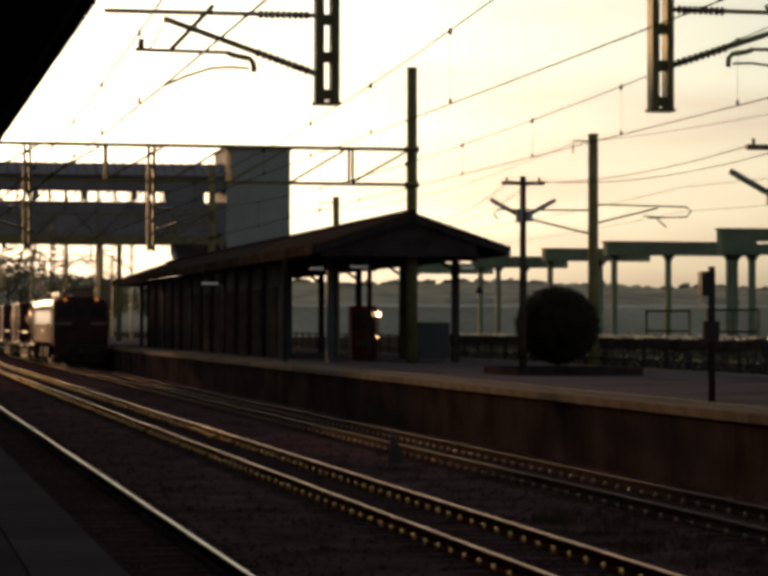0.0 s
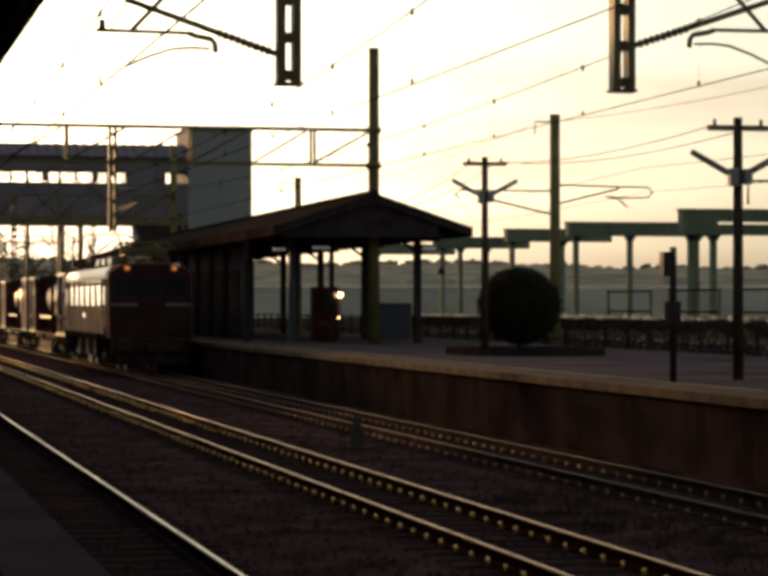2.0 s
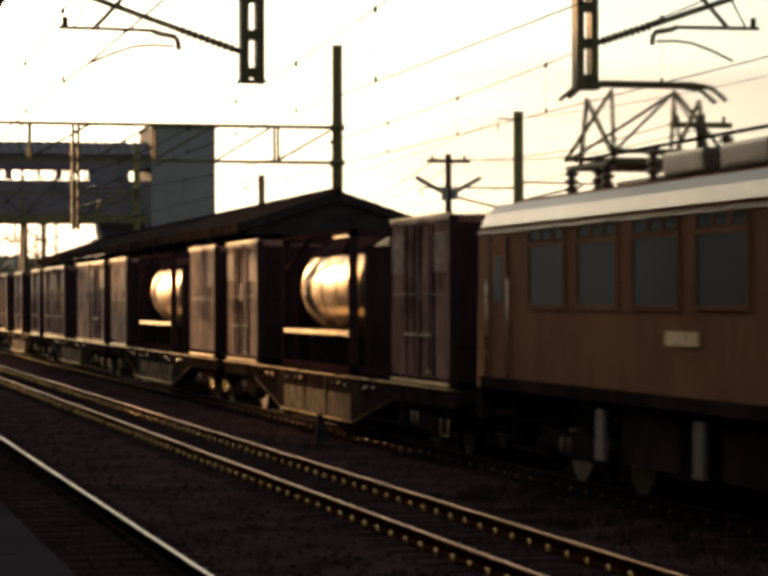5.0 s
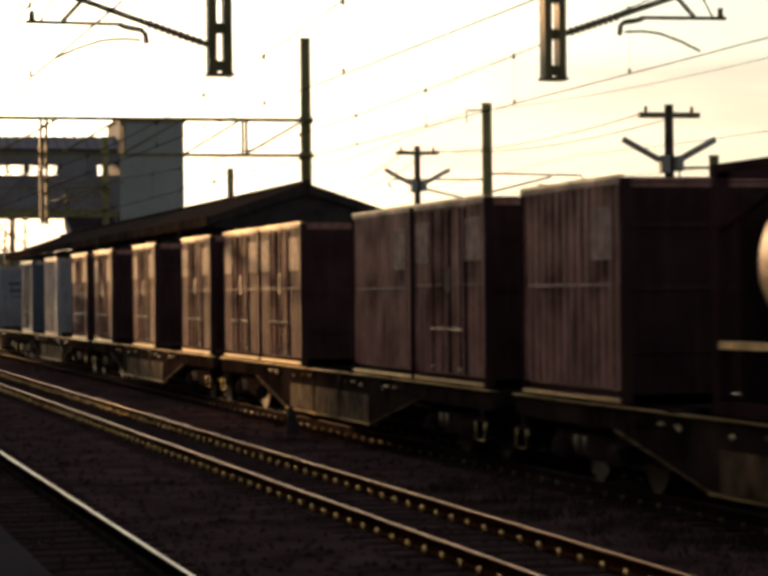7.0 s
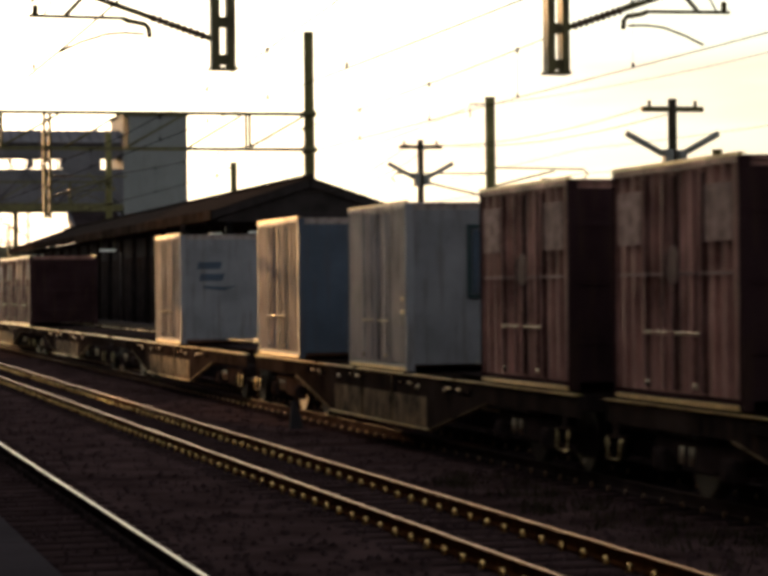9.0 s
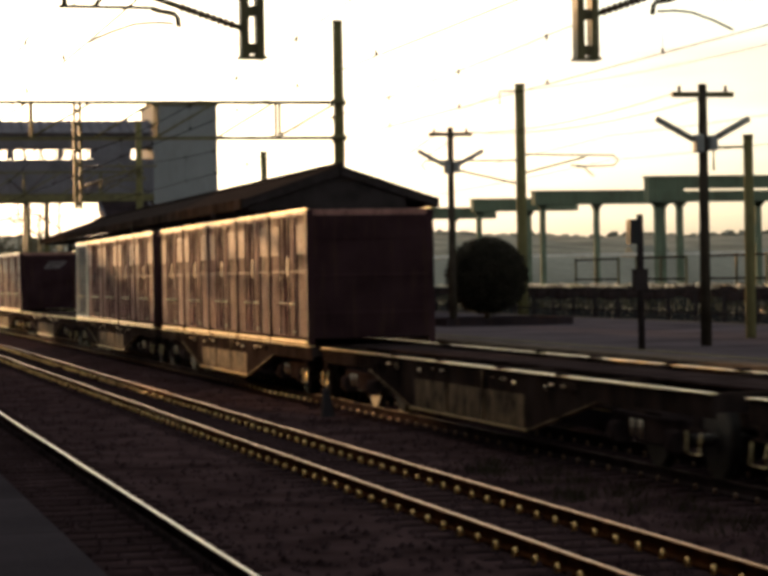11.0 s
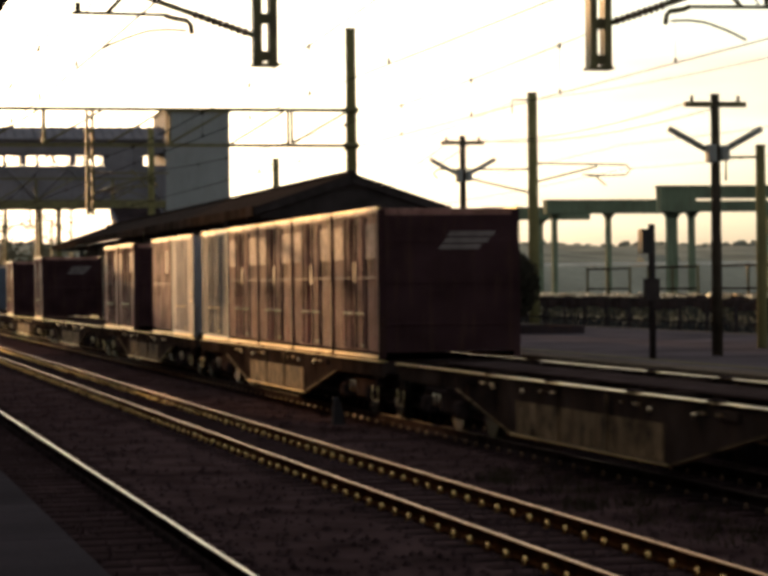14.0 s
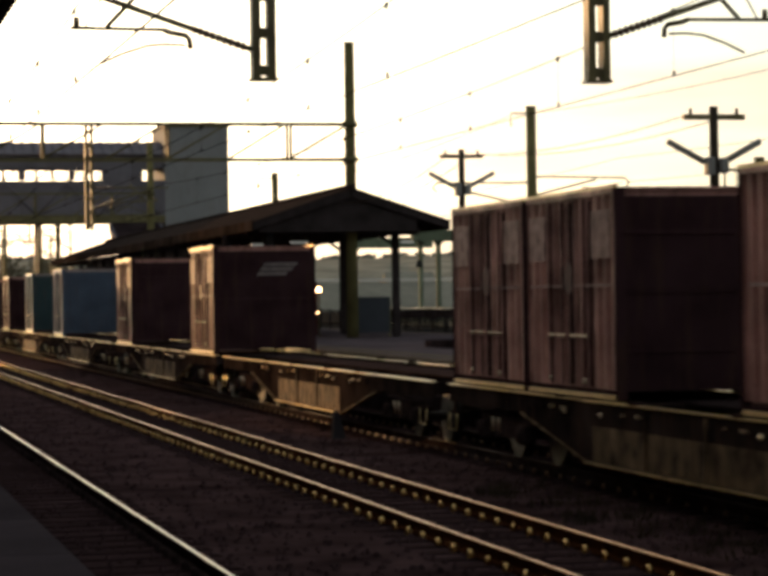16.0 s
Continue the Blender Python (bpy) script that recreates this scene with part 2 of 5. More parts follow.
def rod(bm, p, q, r, n=8, r2=None):
    """A round bar from p to q, tapering to r2."""
    p, q = Vector(p), Vector(q)
    w = (q - p).normalized()
    a = w.orthogonal().normalized()
    b = w.cross(a)
    r2 = r if r2 is None else r2
    rings = []
    for c, rad in ((p, r), (q, r2)):
        rings.append([bm.verts.new(c + (a * math.cos(i * math.tau / n) + b * math.sin(i * math.tau / n)) * rad) for i in range(n)])
    for i in range(n):
        f = bm.faces.new((rings[0][i], rings[0][(i + 1) % n], rings[1][(i + 1) % n], rings[1][i]))
        f.smooth = True
    bm.faces.new(rings[0][::-1])
    bm.faces.new(rings[1])


def path(bm, pts, r, n=6):
    """One round tube swept along the points."""
    pts = [Vector(p) for p in pts]
    last, a = None, None
    for i, p in enumerate(pts):
        w = (pts[min(i + 1, len(pts) - 1)] - pts[max(i - 1, 0)]).normalized()
        a = w.orthogonal().normalized() if a is None else (a - w * a.dot(w)).normalized()
        b = w.cross(a)
        ring = [bm.verts.new(p + (a * math.cos(k * math.tau / n) + b * math.sin(k * math.tau / n)) * r) for k in range(n)]
        if last:
            for k in range(n):
                f = bm.faces.new((last[k], last[(k + 1) % n], ring[(k + 1) % n], ring[k]))
                f.smooth = True
        else:
            bm.faces.new(ring[::-1])
        last = ring
    bm.faces.new(last)


def ribbed(bm, p, q, r0, r1, ribs, n=10):
    """A turned insulator from p to q: sheds of r1 on a core of r0, in one body."""
    p, q = Vector(p), Vector(q)
    w = (q - p).normalized()
    a = w.orthogonal().normalized()
    b = w.cross(a)
    last = None
    for i in range(ribs * 4 + 1):
        r = r1 if i % 4 in (1, 2) else r0
        c = p + (q - p) * (i / (ribs * 4))
        ring = [bm.verts.new(c + (a * math.cos(k * math.tau / n) + b * math.sin(k * math.tau / n)) * r) for k in range(n)]
        if last:
            for k in range(n):
                bm.faces.new((last[k], last[(k + 1) % n], ring[(k + 1) % n], ring[k]))
        else:
            bm.faces.new(ring[::-1])
        last = ring
    bm.faces.new(last)


def prism(bm, outline, x0, x1, axis="x"):
    """An outline of (u, v) pushed from x0 to x1 along an axis: x takes (y, z), y takes (x, z)."""
    def at(c, u, v):
        return (c, u, v) if axis == "x" else (u, c, v) if axis == "y" else (u, v, c)
    a = [bm.verts.new(at(x0, u, v)) for u, v in outline]
    b = [bm.verts.new(at(x1, u, v)) for u, v in outline]
    n = len(outline)
    for i in range(n):
        bm.faces.new((a[i], a[(i + 1) % n], b[(i + 1) % n], b[i]))
    bm.faces.new(a[::-1])
    bm.faces.new(b)


def soften(bm, w, seg=2, angle=0.6):
    bmesh.ops.recalc_face_normals(bm, faces=bm.faces)
    es = [e for e in bm.edges if len(e.link_faces) == 2 and e.calc_face_angle(0) > angle]
    bmesh.ops.bevel(bm, geom=es, offset=w, segments=seg, affect="EDGES", profile=0.7)


def part(name, bm, mat, parent=None, label=""):
    bmesh.ops.recalc_face_normals(bm, faces=bm.faces)
    me = bpy.data.meshes.new(name)
    bm.to_mesh(me)
    bm.free()
    me.materials.append(mat)
    ob = new(name, me)
    if parent:
        ob.parent = parent
    if label:
        ob["label"] = label
    return ob


def boxes(*bs):
    bm = bmesh.new()
    for b in bs:
        box(bm, *b)
    return bm


def rods(*rs):
    bm = bmesh.new()
    for r in rs:
        rod(bm, *r)
    return bm


def share(ob, name, m, parent=None):
    """Another object on the same mesh."""
    o = new(name, ob.data)
    if parent:
        o.parent = parent
    o.matrix_basis = m
    return o


# ---- ground, tracks, platforms ----
TRACKS = (2.82, 6.66, 10.4)
PLAT = 1.05
bm = bmesh.new()
box(bm, -1500, -400, -0.95, 1500, 3000, -0.55)
tagged(part("ground", bm, EARTH), kind="structure")
bm = bmesh.new()
prism(bm, [(-1.2, -0.54), (0.2, -0.168), (12.4, -0.168), (14.0, -0.54)], -60, 700, "y")
tagged(part("ballast_bed", bm, BALLAST), "dark rusty brown crushed stone ballast under the tracks", "ballast", kind="structure")


def ballast_stones():
    rnd = random.Random(4)
    vs, fs = [], []
    for i in range(9000):
        d = rnd.random() ** 1.6
        y = 16 + d * 75
        x = rnd.uniform(1.4, 12.0)
        r = rnd.uniform(0.025, 0.055)
        k = len(vs)
        z = -0.168 + r * 0.2
        for dx, dy, dz in ((1, 0, 0), (-1, 0, 0), (0, 1, 0), (0, -1, 0), (0, 0, 1)):
            j = rnd.uniform(0.6, 1.2) * r
            vs.append((x + dx * j, y + dy * j, z + dz * j * 0.9))
        for a, b in ((0, 2), (2, 1), (1, 3), (3, 0)):
            fs.append((k + a, k + b, k + 4))
    me = bpy.data.meshes.new("ballast_stones")
    me.from_pydata(vs, [], fs)
    me.materials.append(BALLAST)
    tagged(new("ballast_stones", me), "loose dark crushed ballast stones between the rails", "gravel", kind="stuff")


ballast_stones()

RAIL_Y0, RAIL_Y1 = -40, 600


def rail(parent, x, head, web):
    bm = bmesh.new()
    prism(bm, [(x - 0.065, -0.153), (x + 0.065, -0.153), (x + 0.065, -0.14), (x + 0.01, -0.12), (x + 0.01, -0.045), (x + 0.033, -0.035), (x + 0.033, -0.006), (x - 0.033, -0.006), (x - 0.033, -0.035), (x - 0.01, -0.045), (x - 0.01, -0.12), (x - 0.065, -0.14)], RAIL_Y0, RAIL_Y1, "y")
    r = part("rail", bm, web, parent, "rusty brown steel rail")
    bm = bmesh.new()
    prism(bm, [(x - 0.021, -0.006), (x + 0.021, -0.006), (x + 0.015, 0.0), (x - 0.015, 0.0)], RAIL_Y0, RAIL_Y1, "y")
    part("rail_head", bm, head, r, "polished running surface of the rail")


def dome(bm, x, y, z, r, h):
    """A rounded spring clip standing at z."""
    rings = []
    for q, u in ((1.0, 0.0), (0.98, 0.45), (0.72, 0.8), (0.35, 0.96)):
        rings.append([bm.verts.new((x + r * q * math.cos(i * math.tau / 8), y + r * q * math.sin(i * math.tau / 8), z + h * u)) for i in range(8)])
    for a, b in zip(rings, rings[1:]):
        for i in range(8):
            bm.faces.new((a[i], a[(i + 1) % 8], b[(i + 1) % 8], b[i])).smooth = True
    bm.faces.new(rings[-1]).smooth = True


def track(xc):
    t = tagged(new("railway_track"), "narrow gauge railway track with polished rails on sleepers", "track", "tracks", "structure")
    # each track's lit or shaded look is put into its colours
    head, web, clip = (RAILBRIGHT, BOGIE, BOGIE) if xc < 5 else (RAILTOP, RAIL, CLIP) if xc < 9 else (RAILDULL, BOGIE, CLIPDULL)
    for s in (-0.566, 0.566):
        rail(t, xc + s, head, web)
    first_one = None
    for i in range(95):
        y = 14 + i * 0.6
        if first_one is None:
            bm = bmesh.new()
            prism(bm, [(xc - 1.0, -0.21), (xc + 1.0, -0.21), (xc + 1.0, -0.165), (xc + 0.96, -0.155), (xc - 0.96, -0.155), (xc - 1.0, -0.165)], -0.11, 0.11, "y")
            first_one = part("sleeper", bm, SLEEPER, t, "dark grimy concrete sleeper")
            first_one.location.y = y
        else:
            share(first_one, "sleeper", pose(0, y, 0), t)
    bm = bmesh.new()
    for i in range(95, 330):
        y = 14 + i * 0.6
        box(bm, xc - 1.0, y - 0.11, -0.21, xc + 1.0, y + 0.11, -0.155)
    ob = part("distant_sleepers", bm, SLEEPER, t, "dark grimy concrete sleepers further off")
    ob["kind"] = "stuff"
    bm = bmesh.new()
    for i in range(280):
        y = 14 + i * 0.6
        for s in (-0.566, 0.566):
            for e in (-1, 1):
                x = xc + s + e * 0.105
                dome(bm, x, y, -0.155, *((0.036, 0.085) if xc < 9 else (0.028, 0.07)))
    ob = part("rail_clips", bm, clip, t, "steel rail clips and bolts")
    ob["kind"] = "stuff"


for xc in TRACKS:
    track(xc)


def platform(name, xa, xb, y0, y1, edge_side, label, stone):
    p = tagged(new(name), label, "platform", kind="structure")
    # the wall's shade is in its dark concrete colour
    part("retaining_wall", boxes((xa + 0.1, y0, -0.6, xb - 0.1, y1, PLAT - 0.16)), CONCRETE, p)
    part("paving", boxes((xa + 0.5, y0, PLAT - 0.16, xb - 0.5, y1, PLAT)), PAVING, p)
    for x, s in ((xa, 1), (xb, -1)):
        lo, hi = (x, x + 0.5) if s > 0 else (x - 0.5, x)
        block = None
        y = max(y0, 8)
        while y < min(y1, 150) and s == edge_side:
            if block is None:
                bm = boxes((lo, 0.006, PLAT - 0.15, hi, 1.994, PLAT + 0.004))
                soften(bm, 0.012, 1)
                block = part("edge_stone", bm, stone, p)
                block.location.y = y
            else:
                share(block, "edge_stone", pose(0, y, 0), p)
            y += 2.0
        if s != edge_side:
            part("edge_stone", boxes((lo, y0, PLAT - 0.15, hi, y1, PLAT)), stone, p)
        else:
            part("edge_stone", boxes((lo, y0, PLAT - 0.15, hi, max(y0, 8), PLAT)), stone, p)
            if y < y1:
                part("edge_stone", boxes((lo, y, PLAT - 0.15, hi, y1, PLAT)), stone, p)
    return p


near = platform("platform_near", -7.0, 1.25, -30, 290, -1, "dark asphalt station platform with a worn stone edge", PAVING)
far = platform("platform_far", 12.05, 21.6, -30, 290, 1, "dark island platform with a worn pale stone edge", EDGE)
part("tactile_strip", boxes((12.9, -30, PLAT, 13.2, 160, PLAT + 0.005)), YELLOW, far)
bm = boxes((22.6, -200, -0.6, 400, 260, 0.86))
tagged(part("street_level_ground", bm, EARTH), kind="structure")

# ---- footbridge across the station ----
def footbridge():
    f = tagged(new("footbridge"), "grey clad covered footbridge with a strip of windows across the tracks", "footbridge", kind="structure")
    y0, y1 = 140.0, 143.0
    xa, xb = -14.0, 20.2
    part("lower_wall", boxes((xa, y0, 7.35, xb, y0 + 0.15, 9.42), (xa, y1 - 0.15, 7.35, xb, y1, 9.42)), BRIDGE, f)
    part("floor_girder", boxes((xa, y0 - 0.12, 6.95, xb, y1 + 0.12, 7.35)), STEEL, f)
    part("upper_wall", boxes((xa, y0, 10.13, xb, y0 + 0.15, 10.9), (xa, y1 - 0.15, 10.13, xb, y1, 10.9)), BRIDGE, f)
    bm = bmesh.new()
    prism(bm, [(y0 - 0.4, 10.9), (y1 + 0.4, 10.9), (y1 + 0.4, 11.0), ((y0 + y1) / 2, 11.75), (y0 - 0.4, 11.0)], xa, xb)
    part("roof", bm, BRIDGE, f, "grey corrugated metal roof")
    rib = None
    for i in range(60):
        x = xa + 0.3 + i * 0.57
        if rib is None:
            bm = bmesh.new()
            prism(bm, [(y0 - 0.42, 11.0), (y0 - 0.42, 11.06), ((y0 + y1) / 2, 11.83), ((y0 + y1) / 2, 11.75)], 0, 0.14)
            rib = part("roof_rib", bm, BRIDGE, f)
            rib.location.x = x
        else:
            share(rib, "roof_rib", pose(x, 0, 0), f)
    i = 0
    x = xa + 0.1
    while x < xb - 1:
        w = 0.1 if i % 3 else 0.36
        bm = boxes((x, y0, 9.46, x + w, y0 + 0.12, 10.17), (x + 0.15, y1 - 0.12, 9.42, x + 0.15 + 0.07, y1, 10.13))
        part("mullion", bm, BRIDGE, f)
        if i % 2:
            part("truss_diagonal", rods(((x - 0.9, y1 - 0.5, 9.4), (x + 0.05, y1 - 0.5, 10.2), 0.05), ((x + 0.05, y1 - 0.5, 10.2), (x + 0.6, y1 - 0.5, 9.4), 0.04)), STEEL, f)
        part("handrail", boxes((x, y0 + 0.3, 9.6, x + 0.95, y0 + 0.33, 9.64)), STEEL, f)
        x += 0.95
        i += 1
    bm = bmesh.new()
    for i in range(9):
        x = xa + 1.5 + i * 3.6
        path(bm, [(x, y0 - 0.05, 7.4), (x + 1.8, y0 - 0.05, 9.3), (x + 3.6, y0 - 0.05, 7.4)], 0.07)
    part("truss_diagonal", bm, BRIDGE, f)
    part("blind_panel", boxes((16.6, y0 - 0.02, 9.42, 18.9, y0 + 0.1, 10.13)), BRIDGE, f)
    # lift and stair tower on the island platform
    part("tower_wall", boxes((20.2, y0 - 0.06, 1.06, 24.0, y1 + 2.0, 12.55)), WALLGREY, f, "plain grey stair tower")
    part("tower_coping", boxes((20.1, y0 - 0.16, 12.55, 24.1, y1 + 2.1, 12.7)), STEEL, f)
    # stair down to the platform between boarded sides
    bm = bmesh.new()
    prism(bm, [(y0, 6.4), (y0, 6.94), (y0 - 9, 3.9), (y0 - 9, 3.0)], 16.9, 17.05)
    prism(bm, [(y0, 6.4), (y0, 6.94), (y0 - 9, 3.9), (y0 - 9, 3.0)], 19.8, 19.95)
    part("stair_side", bm, BRIDGE, f, "dark boarded side of the stair")
    bm = bmesh.new()
    prism(bm, [(y0, 6.6), (y0, 6.95), (y0 - 15.5, 1.3), (y0 - 15.5, 1.06)], 17.05, 19.8)
    part("stair_flight", bm, CONCRETE, f)
    for x in (-1.0, 4.75, 12.9, 19.6):
        part("pier", boxes((x - 0.12, y0 + 0.3, -0.5 if x < 12 else 1.06, x + 0.12, y0 + 0.6, 6.95), (x - 0.12, y1 - 0.7, -0.5 if x < 12 else 1.06, x + 0.12, y1 - 0.3, 6.95)), STEEL, f)


footbridge()


# ---- canopies ----
def island_canopy():
    c = tagged(new("platform_canopy"), "long dark gabled timber canopy over the island platform", "canopy", kind="structure")
    y0, y1, xr, zr, zl = 74.0, 139.0, 16.62, 5.84, 4.78
    half = 3.15
    for s in (-1, 1):
        bm = bmesh.new()
        e = xr + s * half
        prism(bm, [(xr, zr), (e, zl), (e, zl - 0.07), (xr, zr - 0.1)], y0, y1, "y")
        part("roof_slope", bm, ROOFING, c, "dark brown sheet roof slope")
        bm = bmesh.new()
        prism(bm, [(xr + s * 0.02, zr - 0.1), (e, zl - 0.07), (e, zl - 0.27), (xr + s * 0.02, zr - 0.32)], y0 + 0.02, y0 + 0.12, "y")
        part("barge_board", bm, TIMBER, c)
        part("fascia", boxes((min(e, e + s * 0.06), y0, zl - 0.3, max(e, e + s * 0.06), y1, zl + 0.02)), FASCIA, c)
    bm = boxes((xr - 0.12, y0 - 0.1, zr, xr + 0.12, y1, zr + 0.08))
    part("ridge_cap", bm, ROOFING, c)
    part("ceiling_board", boxes((xr - half + 0.2, y0 + 0.15, zl - 0.35, xr + half - 0.9, y1, zl - 0.28)), TIMBER, c)
    bm = bmesh.new()
    prism(bm, [(xr - half + 0.1, zl - 0.28), (xr + half - 1.0, zl - 0.28), (xr + half - 1.0, zl + 0.2), (xr, zr - 0.15)], y0 + 0.16, y0 + 0.2, "y")
    part("gable_board", bm, TIMBER, c)
    for y in (76, 84, 92, 100, 108, 116, 124, 132):
        for x in (14.35, 18.5):
            bm = boxes((x - 0.11, y - 0.11, PLAT, x + 0.11, y + 0.11, zl - 0.3))
            part("column", bm, TIMBER if x > 15 else BLUEPANEL, c)
            part("brace", rods(((x, y, 4.0), (x + (0.9 if x < 16 else -0.9), y, 4.6), 0.05)), TIMBER, c)
    part("cross_beam", boxes(*[(13.6, y - 0.1, 4.35, 19.2, y + 0.1, 4.6) for y in (76, 84, 92)]), TIMBER, c)
    for x in (16.05, 13.2):
        part("column", boxes((x - 0.07, 77.9, PLAT, x + 0.07, 78.04, 4.45)), TIMBER, c)
    # waiting screen under it
    w = part("waiting_room_wall", boxes((14.2, 84.4, PLAT, 14.35, 128, 4.5)), PLASTER, c)
    for i in range(12):
        y = 85.5 + i * 3.5
        part("wall_panel", boxes((14.14, y, PLAT + 0.1, 14.2, y + 2.2, 3.6)), TIMBER, w)
        part("wall_post", boxes((14.08, y + 2.6, PLAT, 14.2, y + 2.8, 4.4)), FASCIA if i % 2 else TIMBER, w)
        # slim added rods; the pale ones imitate lit vertical edges
        part("downpipe", rods(((14.05, y + 2.3, PLAT), (14.05, y + 2.3, 3.9), 0.035)), MARK if i in (3, 6, 9) else TIMBER, w)
    return c


island_canopy()


def near_canopy():
    c = tagged(new("near_canopy"), "dark corrugated canopy roof over the near platform", "canopy", kind="structure")
    bm = bmesh.new()
    prism(bm, [(-7.0, 4.7), (1.08, 4.1), (1.08, 4.22), (-7.0, 4.85)], -30, 60, "y")
    part("roof", bm, ROOFING, c)
    part("gutter", boxes((1.08, -30, 4.08, 1.16, 60, 4.26)), STEEL, c)
    bm = bmesh.new()
    for i in range(220):
        box(bm, 1.1, 8 + i * 0.22, 4.04, 1.17, 8.1 + i * 0.22, 4.08)
    ob = part("sheet_crimps", bm, ROOFING, c)
    ob["kind"] = "stuff"
    for y in (-20, -12, -4, 56):
        part("column", boxes((-3.6, y - 0.1, PLAT, -3.4, y + 0.1, 4.3)), STEEL, c)
    # unseen wall, kept pale to bounce light
    part("back_wall", boxes((-7.3, -30, PLAT, -7.0, 60, 4.7)), PALEWALL, c)


near_canopy()
# Added out of view: shades the near train side, bounces pale light
sb = tagged(new("station_building"), "tall unseen block added to shade the tracks and bounce light", "building", kind="structure")
part("wall", boxes((-22, -30, -0.55, -8.0, 116, 14.5)), PALEWALL, sb)
part("roof", boxes((-22.4, -30, 14.5, -7.6, 116.4, 14.9)), ROOFING, sb)
# Added behind the camera to block the rear sky
tagged(part("station_wall_behind", boxes((-22, -31, -0.6, 60, -30.4, 20)), PLASTER), kind="structure")


# ---- overhead line ----
def cantilever(parent, x, s, zb):
    """A bracket with steady arm, from the drop post at x towards side s; zb sets its height."""
    def at(u, z):
        return (x + s * u, 0.0, zb + z)
    part("top_tube", rods((at(0.13, 0.99), at(2.49, 0.98), 0.026)), STEEL, parent)
    part("strut_tube", rods((at(0.13, 0.34), at(1.83, 0.91), 0.034)), STEEL, parent)
    part("brace_tube", rods((at(1.28, 1.07), at(1.75, 0.57), 0.026)), STEEL, parent)
    part("lower_tube", rods((at(1.09, 0.55), at(2.15, 0.56), 0.022)), STEEL, parent)
    for a, b in (((0.2, 0.99), (0.79, 0.985)), ((0.2, 0.365), (0.82, 0.57))):
        bm = bmesh.new()
        ribbed(bm, at(*a), at(*b), 0.03, 0.052, 9)
        part("insulator", bm, INSUL, parent, "ribbed brown porcelain insulator")
    bm = bmesh.new()
    path(bm, [at(1.12, 0.55), at(1.05, 0.52), at(0.87, 0.49), at(0.83, 0.44), at(0.82, 0.34)], 0.032)
    part("steady_bracket", bm, STEEL, parent)
    bm = bmesh.new()
    path(bm, [at(0.88, 0.38), at(1.1, 0.39), at(1.31, 0.37), at(1.58, 0.28), at(1.82, 0.17)], 0.015)
    part("steady_arm", bm, STEEL, parent)
    part("hanger", rods((at(1.8, 0.9), at(1.98, 0.58), 0.01)), WIRE, parent)
    part("wire_clamp", rods((at(2.08, 0.58), at(2.08, 0.68), 0.035)), STEEL, parent)


def drop_post(parent, x, z0, z1):
    """A built-up post: two flanges tied by battens."""
    p = part("drop_post", boxes((x - 0.13, -0.1, z0, x - 0.045, 0.1, z1), (x + 0.045, -0.1, z0, x + 0.13, 0.1, z1)), STEEL, parent, "olive built-up steel drop post")
    z = z0 + 0.03
    bat = None
    while z < z1:
        if bat is None:
            bat = part("batten", boxes((-0.05, -0.07, 0, 0.05, 0.07, 0.11)), STEEL, p)
            bat.location = (x, 0, z)
        else:
            share(bat, "batten", pose(x, 0, z), p)
        z += 0.42
    part("foot_plate", boxes((x - 0.15, -0.12, z0 - 0.03, x + 0.15, 0.12, z0)), STEEL, p)


def portal(y, xl, xr, label):
    t = tagged(new("overhead_line_portal"), label, "portal", "overhead line portals")
    t.location.y = y
    for x in (xl, xr):
        base = PLAT
        part("pole", rods(((x, 0, base), (x, 0, 10.46), 0.19, 20, 0.16)), POLE, t, "spun concrete pole")
        part("pole_cap", rods(((x, 0, 10.46), (x, 0, 10.52), 0.175, 20)), STEEL, t)
        for z in (6.76, 7.89):
            part("clamp", rods(((x, 0, z - 0.09), (x, 0, z + 0.09), 0.24, 20)), STEEL, t)
    for z in (6.76, 7.89):
        for yy in (-0.32, 0.32):
            part("beam_chord", boxes((xl, yy - 0.03, z - 0.04, xr, yy + 0.03, z + 0.03)), STEEL, t)
    x = xr - 2.0
    while x > xl + 2:
        for yy in (-0.32, 0.32):
            part("beam_upright", boxes((x - 0.04, yy - 0.03, 6.76, x + 0.04, yy + 0.03, 7.89)), STEEL, t)
        part("beam_diagonal", rods(((x, -0.32, 6.8), (x + 1.85, -0.32, 7.85), 0.035)), STEEL, t)
        part("beam_diagonal", rods(((x - 0.15, 0.32, 7.85), (x - 1.9, 0.32, 6.8), 0.035)), STEEL, t)
        x -= 3.9
    return t


p1 = portal(26.4, -3.2, 17.2, "olive steel portal with drop posts carrying overhead line brackets")
for x, s in ((4.94, -1), (8.86, 1)):
    drop_post(p1, x, 4.78, 7.9)
    cantilever(p1, x, s, 4.76 if s < 0 else 4.95)
p2 = portal(75.0, -3.2, 16.82, "steel truss portal on concrete poles carrying the overhead line")
for x, s in ((4.6, -1), (8.45, 1)):
    drop_post(p2, x, 4.6, 7.9)
    cantilever(p2, x, s, 4.9)
for yy in (171.0, 219.0, 267.0):
    pf = portal(yy, -3.2, 17.0, "far steel truss portal on concrete poles")
    for x in (4.9, 8.85):
        drop_post(pf, x, 4.8, 7.9)
p3 = portal(123.0, -3.2, 17.0, "far steel truss portal on concrete poles")
